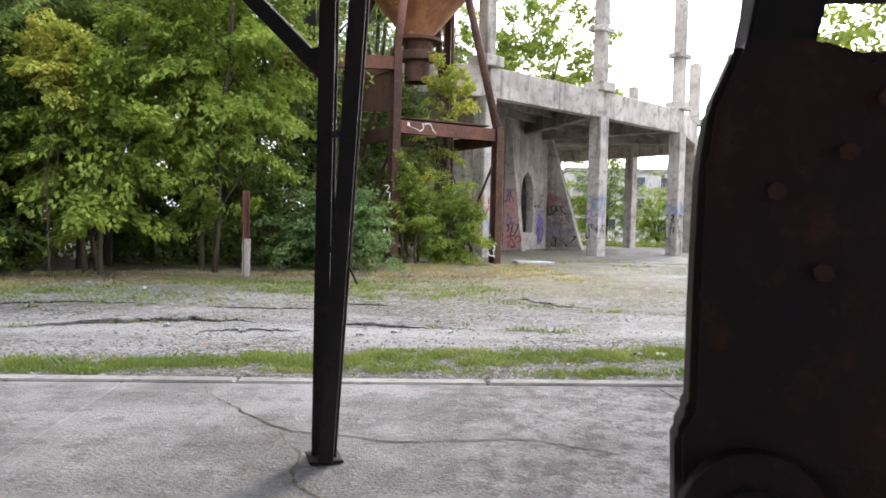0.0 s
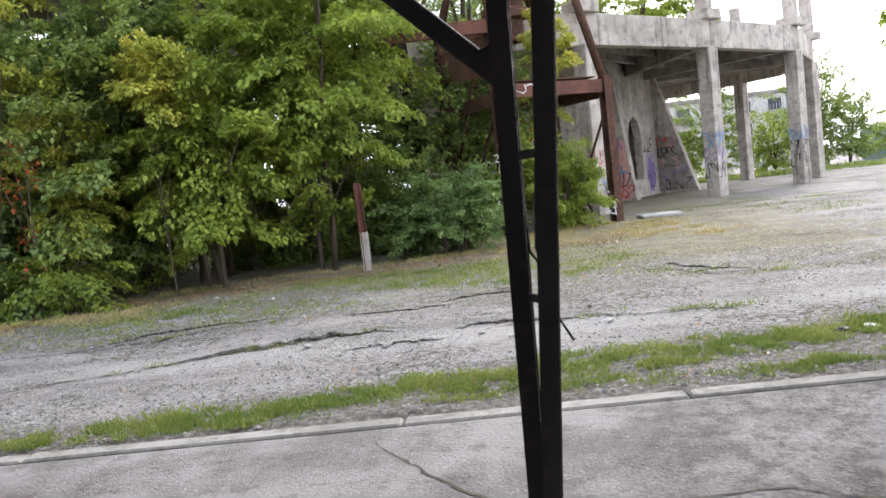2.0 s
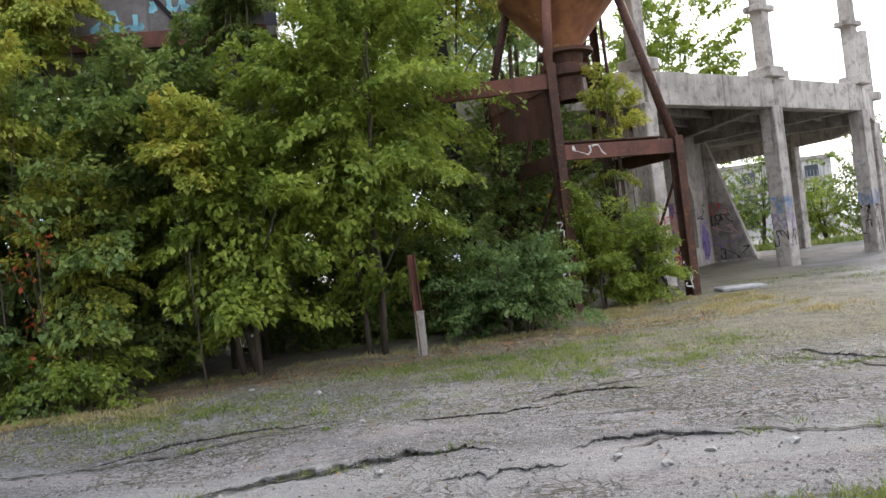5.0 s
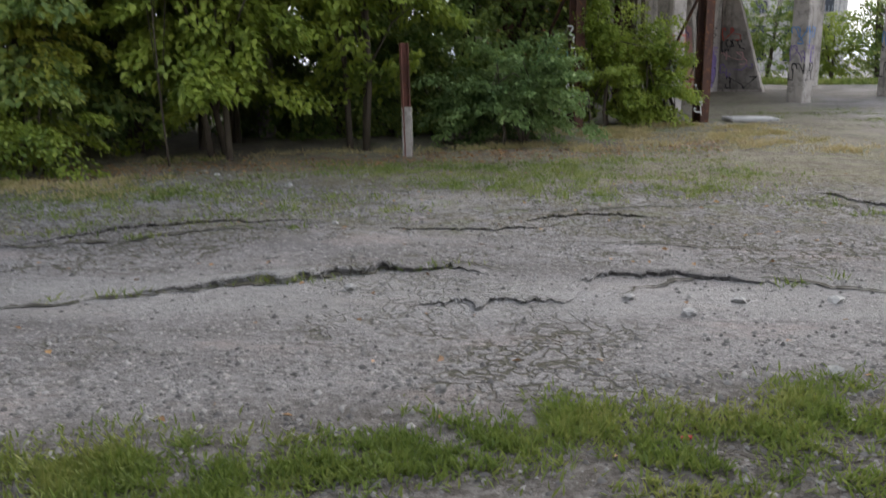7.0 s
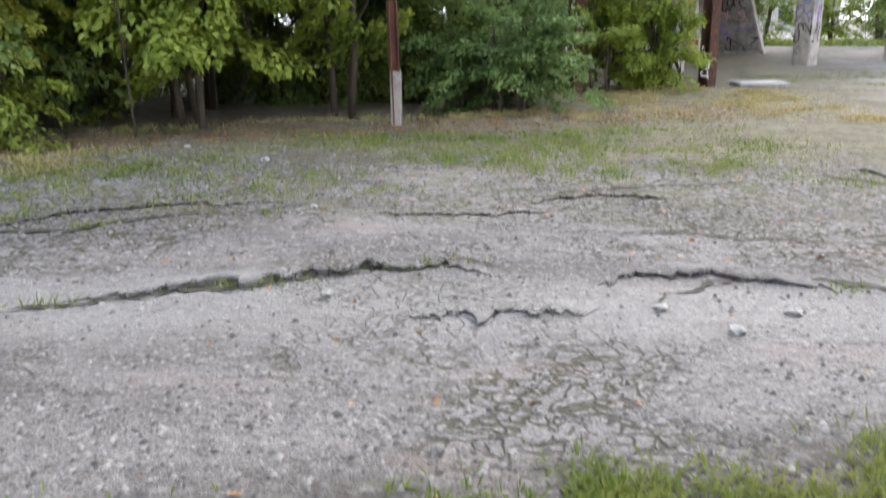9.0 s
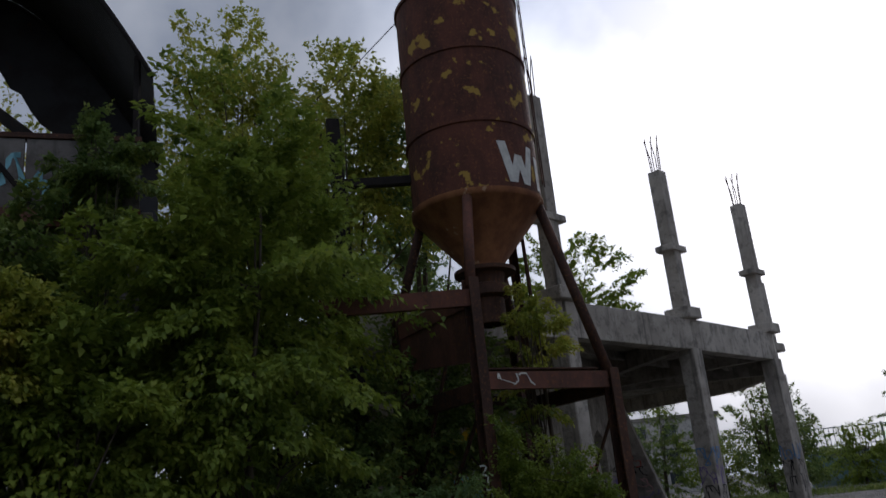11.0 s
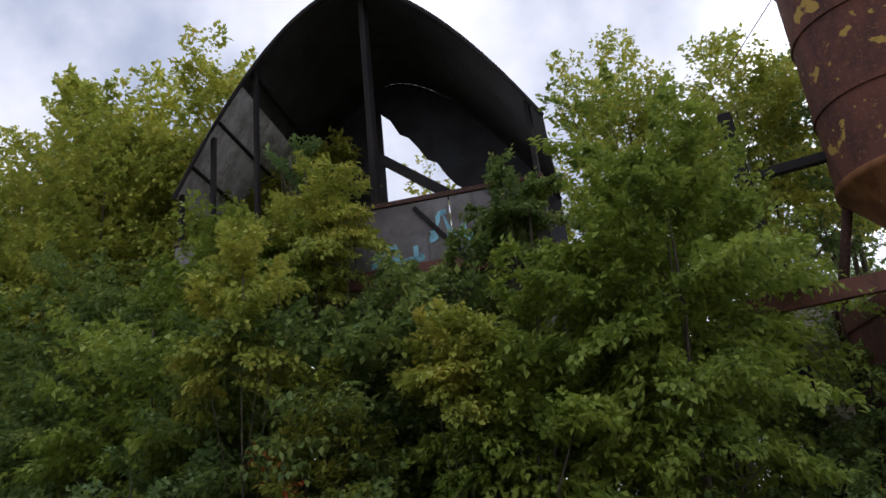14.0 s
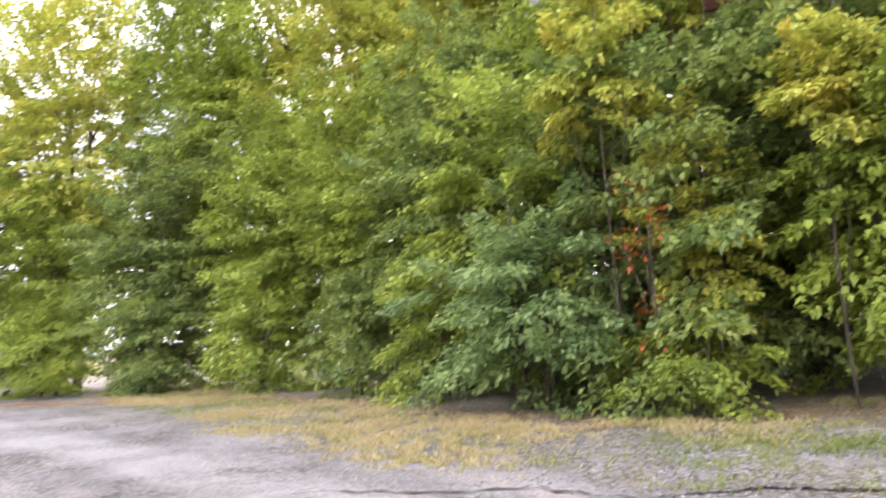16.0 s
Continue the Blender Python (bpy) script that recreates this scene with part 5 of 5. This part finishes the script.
    for i, (k, lab, x, y, z, a, b, h, n, m) in enumerate(S):
        plant(k, lab, "shrub", x, y, z, a, b, h, n, 90, m, 50 + i, 0.09 if z < 1.4 else 0.12, 0.018 if k in ("climber", "sapling") else 0.035, "", 1 if k in ("climber", "sapling") else 4)
    B = [(-8.3, 29.0, 11.3, 1.9, 1.9, 4.0, 170, LEAF_YELLOW), (-5.4, 29.5, 11.3, 2.2, 1.8, 3.3, 170, LEAF_YELLOW), (-4.0, 31.5, 11.2, 1.9, 1.8, 3.6, 150, LEAF_BLUE), (-12.2, 28.5, 9.0, 2.8, 2.2, 4.4, 190, LEAF_YELLOW),
         (-19.8, 20.6, 8.6, 2.4, 1.8, 4.6, 300, LEAF_YELLOW), (-17.5, 22.6, 9.8, 3.2, 2.2, 5.4, 400, LEAF_YELLOW), (-22.0, 22.0, 10.4, 3.6, 2.4, 6.0, 460, LEAF_YELLOW), (-27, 20.5, 9.6, 4.0, 2.6, 6.4, 420, LEAF_YELLOW), (-32.5, 17.5, 9.8, 4.2, 2.8, 7.0, 460, LEAF_MID),
         (-6.2, 24.3, 6.2, 2.0, 1.7, 2.6, 190, LEAF_MID), (-37.5, 13.0, 9.8, 4.4, 3.2, 7.4, 460, LEAF_YELLOW), (-9.2, 24.0, 4.0, 2.8, 1.5, 3.0, 200, LEAF_DARK), (-42, 8, 9.5, 4.4, 3.4, 7.6, 420, LEAF_MID), (-3.6, 27.6, 3.2, 2.0, 1.4, 3.0, 170, LEAF_DARK), (-6.3, 26.2, 2.6, 2.2, 1.2, 2.5, 200, LEAF_DARK),
         (-12.5, 23.6, 3.2, 2.8, 1.5, 3.0, 170, LEAF_DARK), (-45, 5, 7, 4, 3.4, 6.6, 200, LEAF_DARK)]
    for i, (x, y, z, a, b, h, n, m) in enumerate(B):
        plant("tall_tree", "tall yellowing tree behind the thicket", "tree", x, y, z, a, b, h, int(n * (2.0 if x > -15 else 2.9)), 62, m, 80 + i, 0.16 if x > -15 else 0.2, 0.13, "trees behind the thicket", 2)
    plant("yard_tree", "leafy tree with low branches beside the asphalt", "tree", 6.7, 15.2, 4.0, 2.5, 2.0, 3.3, 300, 90, LEAF_MID, 120, 0.12, 0.12, "", 1, 0.3)
    plant("far_tree", "broad green tree behind the concrete platform", "tree", 2.5, 64.0, 12.5, 6.0, 4.5, 6.0, 800, 45, LEAF_MID, 121, 0.3, 0.3, "trees beyond the platform", 1)
    plant("far_tree", "broad green tree behind the concrete platform", "tree", -9.0, 62.0, 12.5, 6.5, 4.5, 6.5, 800, 45, LEAF_DARK, 122, 0.3, 0.3, "trees beyond the platform", 1)
    r = random.Random(7)
    for i in range(15):
        x = -4 + i * 4.4 + r.uniform(-1, 1)
        hgt = (2.4, 2.8, 2.2, 3.8)[i % 4]
        plant("far_bush", "green bush along the far edge of the yard", "shrub", x, 68 + r.uniform(-2, 2), hgt, 2.6, 1.5, hgt, 200, 34, LEAF_DARK if i % 2 else LEAF_MID, 140 + i, 0.24, 0.08, "far bushes", 2)
    plant("far_tree", "slender dark tree beyond the platform", "tree", 14.5, 64, 4.2, 2.4, 2, 4.2, 260, 34, LEAF_DARK, 170, 0.24, 0.14, "", 2)
    # low dark filler row, added to block light showing through under the trees
    for i, x in enumerate((-4.6, -6.0, -7.4, -9.0, -10.8, -12.8, -15.0, -17.5, -20.5)):
        y = 22.9 + 0.1 * (x + 5) + (i % 2) * 0.5 if x > -9.5 else 20.6 + 0.05 * (x + 10)
        plant("undergrowth", "dark dense filler undergrowth added to close bright gaps under the thicket", "shrub", x, y, 1.2, 1.4, 0.7, 1.3, 170, 70, LEAF_DARK, 210 + i, 0.12, 0.03, "undergrowth of the thicket", 3)
    # a red-leaved creeper
    plant("creeper", "red-leaved creeper climbing through the thicket", "plant", -9.9, 16.9, 2.2, 0.3, 0.25, 1.6, 10, 9, RED_LEAF, 190, 0.11, 0.02, "", 1)


bushes()


# ---- far edge of the yard ----
def parapet():
    p = thing("bridge_parapet", "painted concrete parapet wall with grey metal railing", "railing", at=(36, 74, 0.2))
    a, b = Vector((20.0, 73.0, 0)), Vector((64.0, 77.0, 0))
    part("parapet_wall", bar(up_to(a, 1.35), up_to(b, 1.35), 2.4, 0.4, 0.03), TEAL_WALL, p)
    part("cap", bar(up_to(a, 2.64), up_to(b, 2.64), 0.16, 0.6, 0.02), CONCRETE, p)
    for z in (3.0, 4.3):
        part("rail", bar(up_to(a, z), up_to(b, z), 0.08, 0.08, 0.01), PALE_METAL, p)
    n = 120
    for i in range(n):
        q = a.lerp(b, (i + 0.5) / n)
        part("baluster" if i % 8 else "rail_post", box((0.05, 0.05, 1.62) if i % 8 else (0.14, 0.14, 1.8), pose(q.x, q.y, 3.52), 0.0), PALE_METAL, p)
    f = thing("pale_path", "pale concrete path along the far edge of the yard", "path", kind="structure", at=(20, 55, 0.2))
    part("path_strip", box((90, 2.0, 0.12), pose(30, 56.5, 0.19, 0, 0, -2), 0.02), KERB, f)
    h = thing("apartment_building", "pale rendered apartment block far behind the bushes", "building", at=(17, 120, 0.2))
    part("wall", box((16, 10, 9), pose(17, 122, 4.7), 0.05), PALE_RENDER, h)
    part("roof", box((16.6, 10.6, 0.5), pose(17, 122, 9.4), 0.05), CONCRETE_DARK, h)
    for i in range(4):
        for j in range(3):
            x, z = 11.2 + i * 3.8, 2.0 + j * 2.9
            wdw = part("window", box((1.6, 0.12, 1.4), pose(x, 116.96, z), 0.01), GLASS_DARK, h)
            part("sill", box((1.8, 0.3, 0.12), pose(x, 116.9, z - 0.8), 0.01), CONCRETE, wdw)
        b2 = part("balcony", box((2.6, 1.2, 0.2), pose(11.2 + i * 3.8, 116.4, 6.7), 0.02), CONCRETE, h)
        for q in range(7):
            part("baluster", box((0.06, 0.06, 1.0), pose(10.0 + i * 3.8 + q * 0.4, 115.85, 7.3), 0.0), PALE_METAL, b2)


parapet()
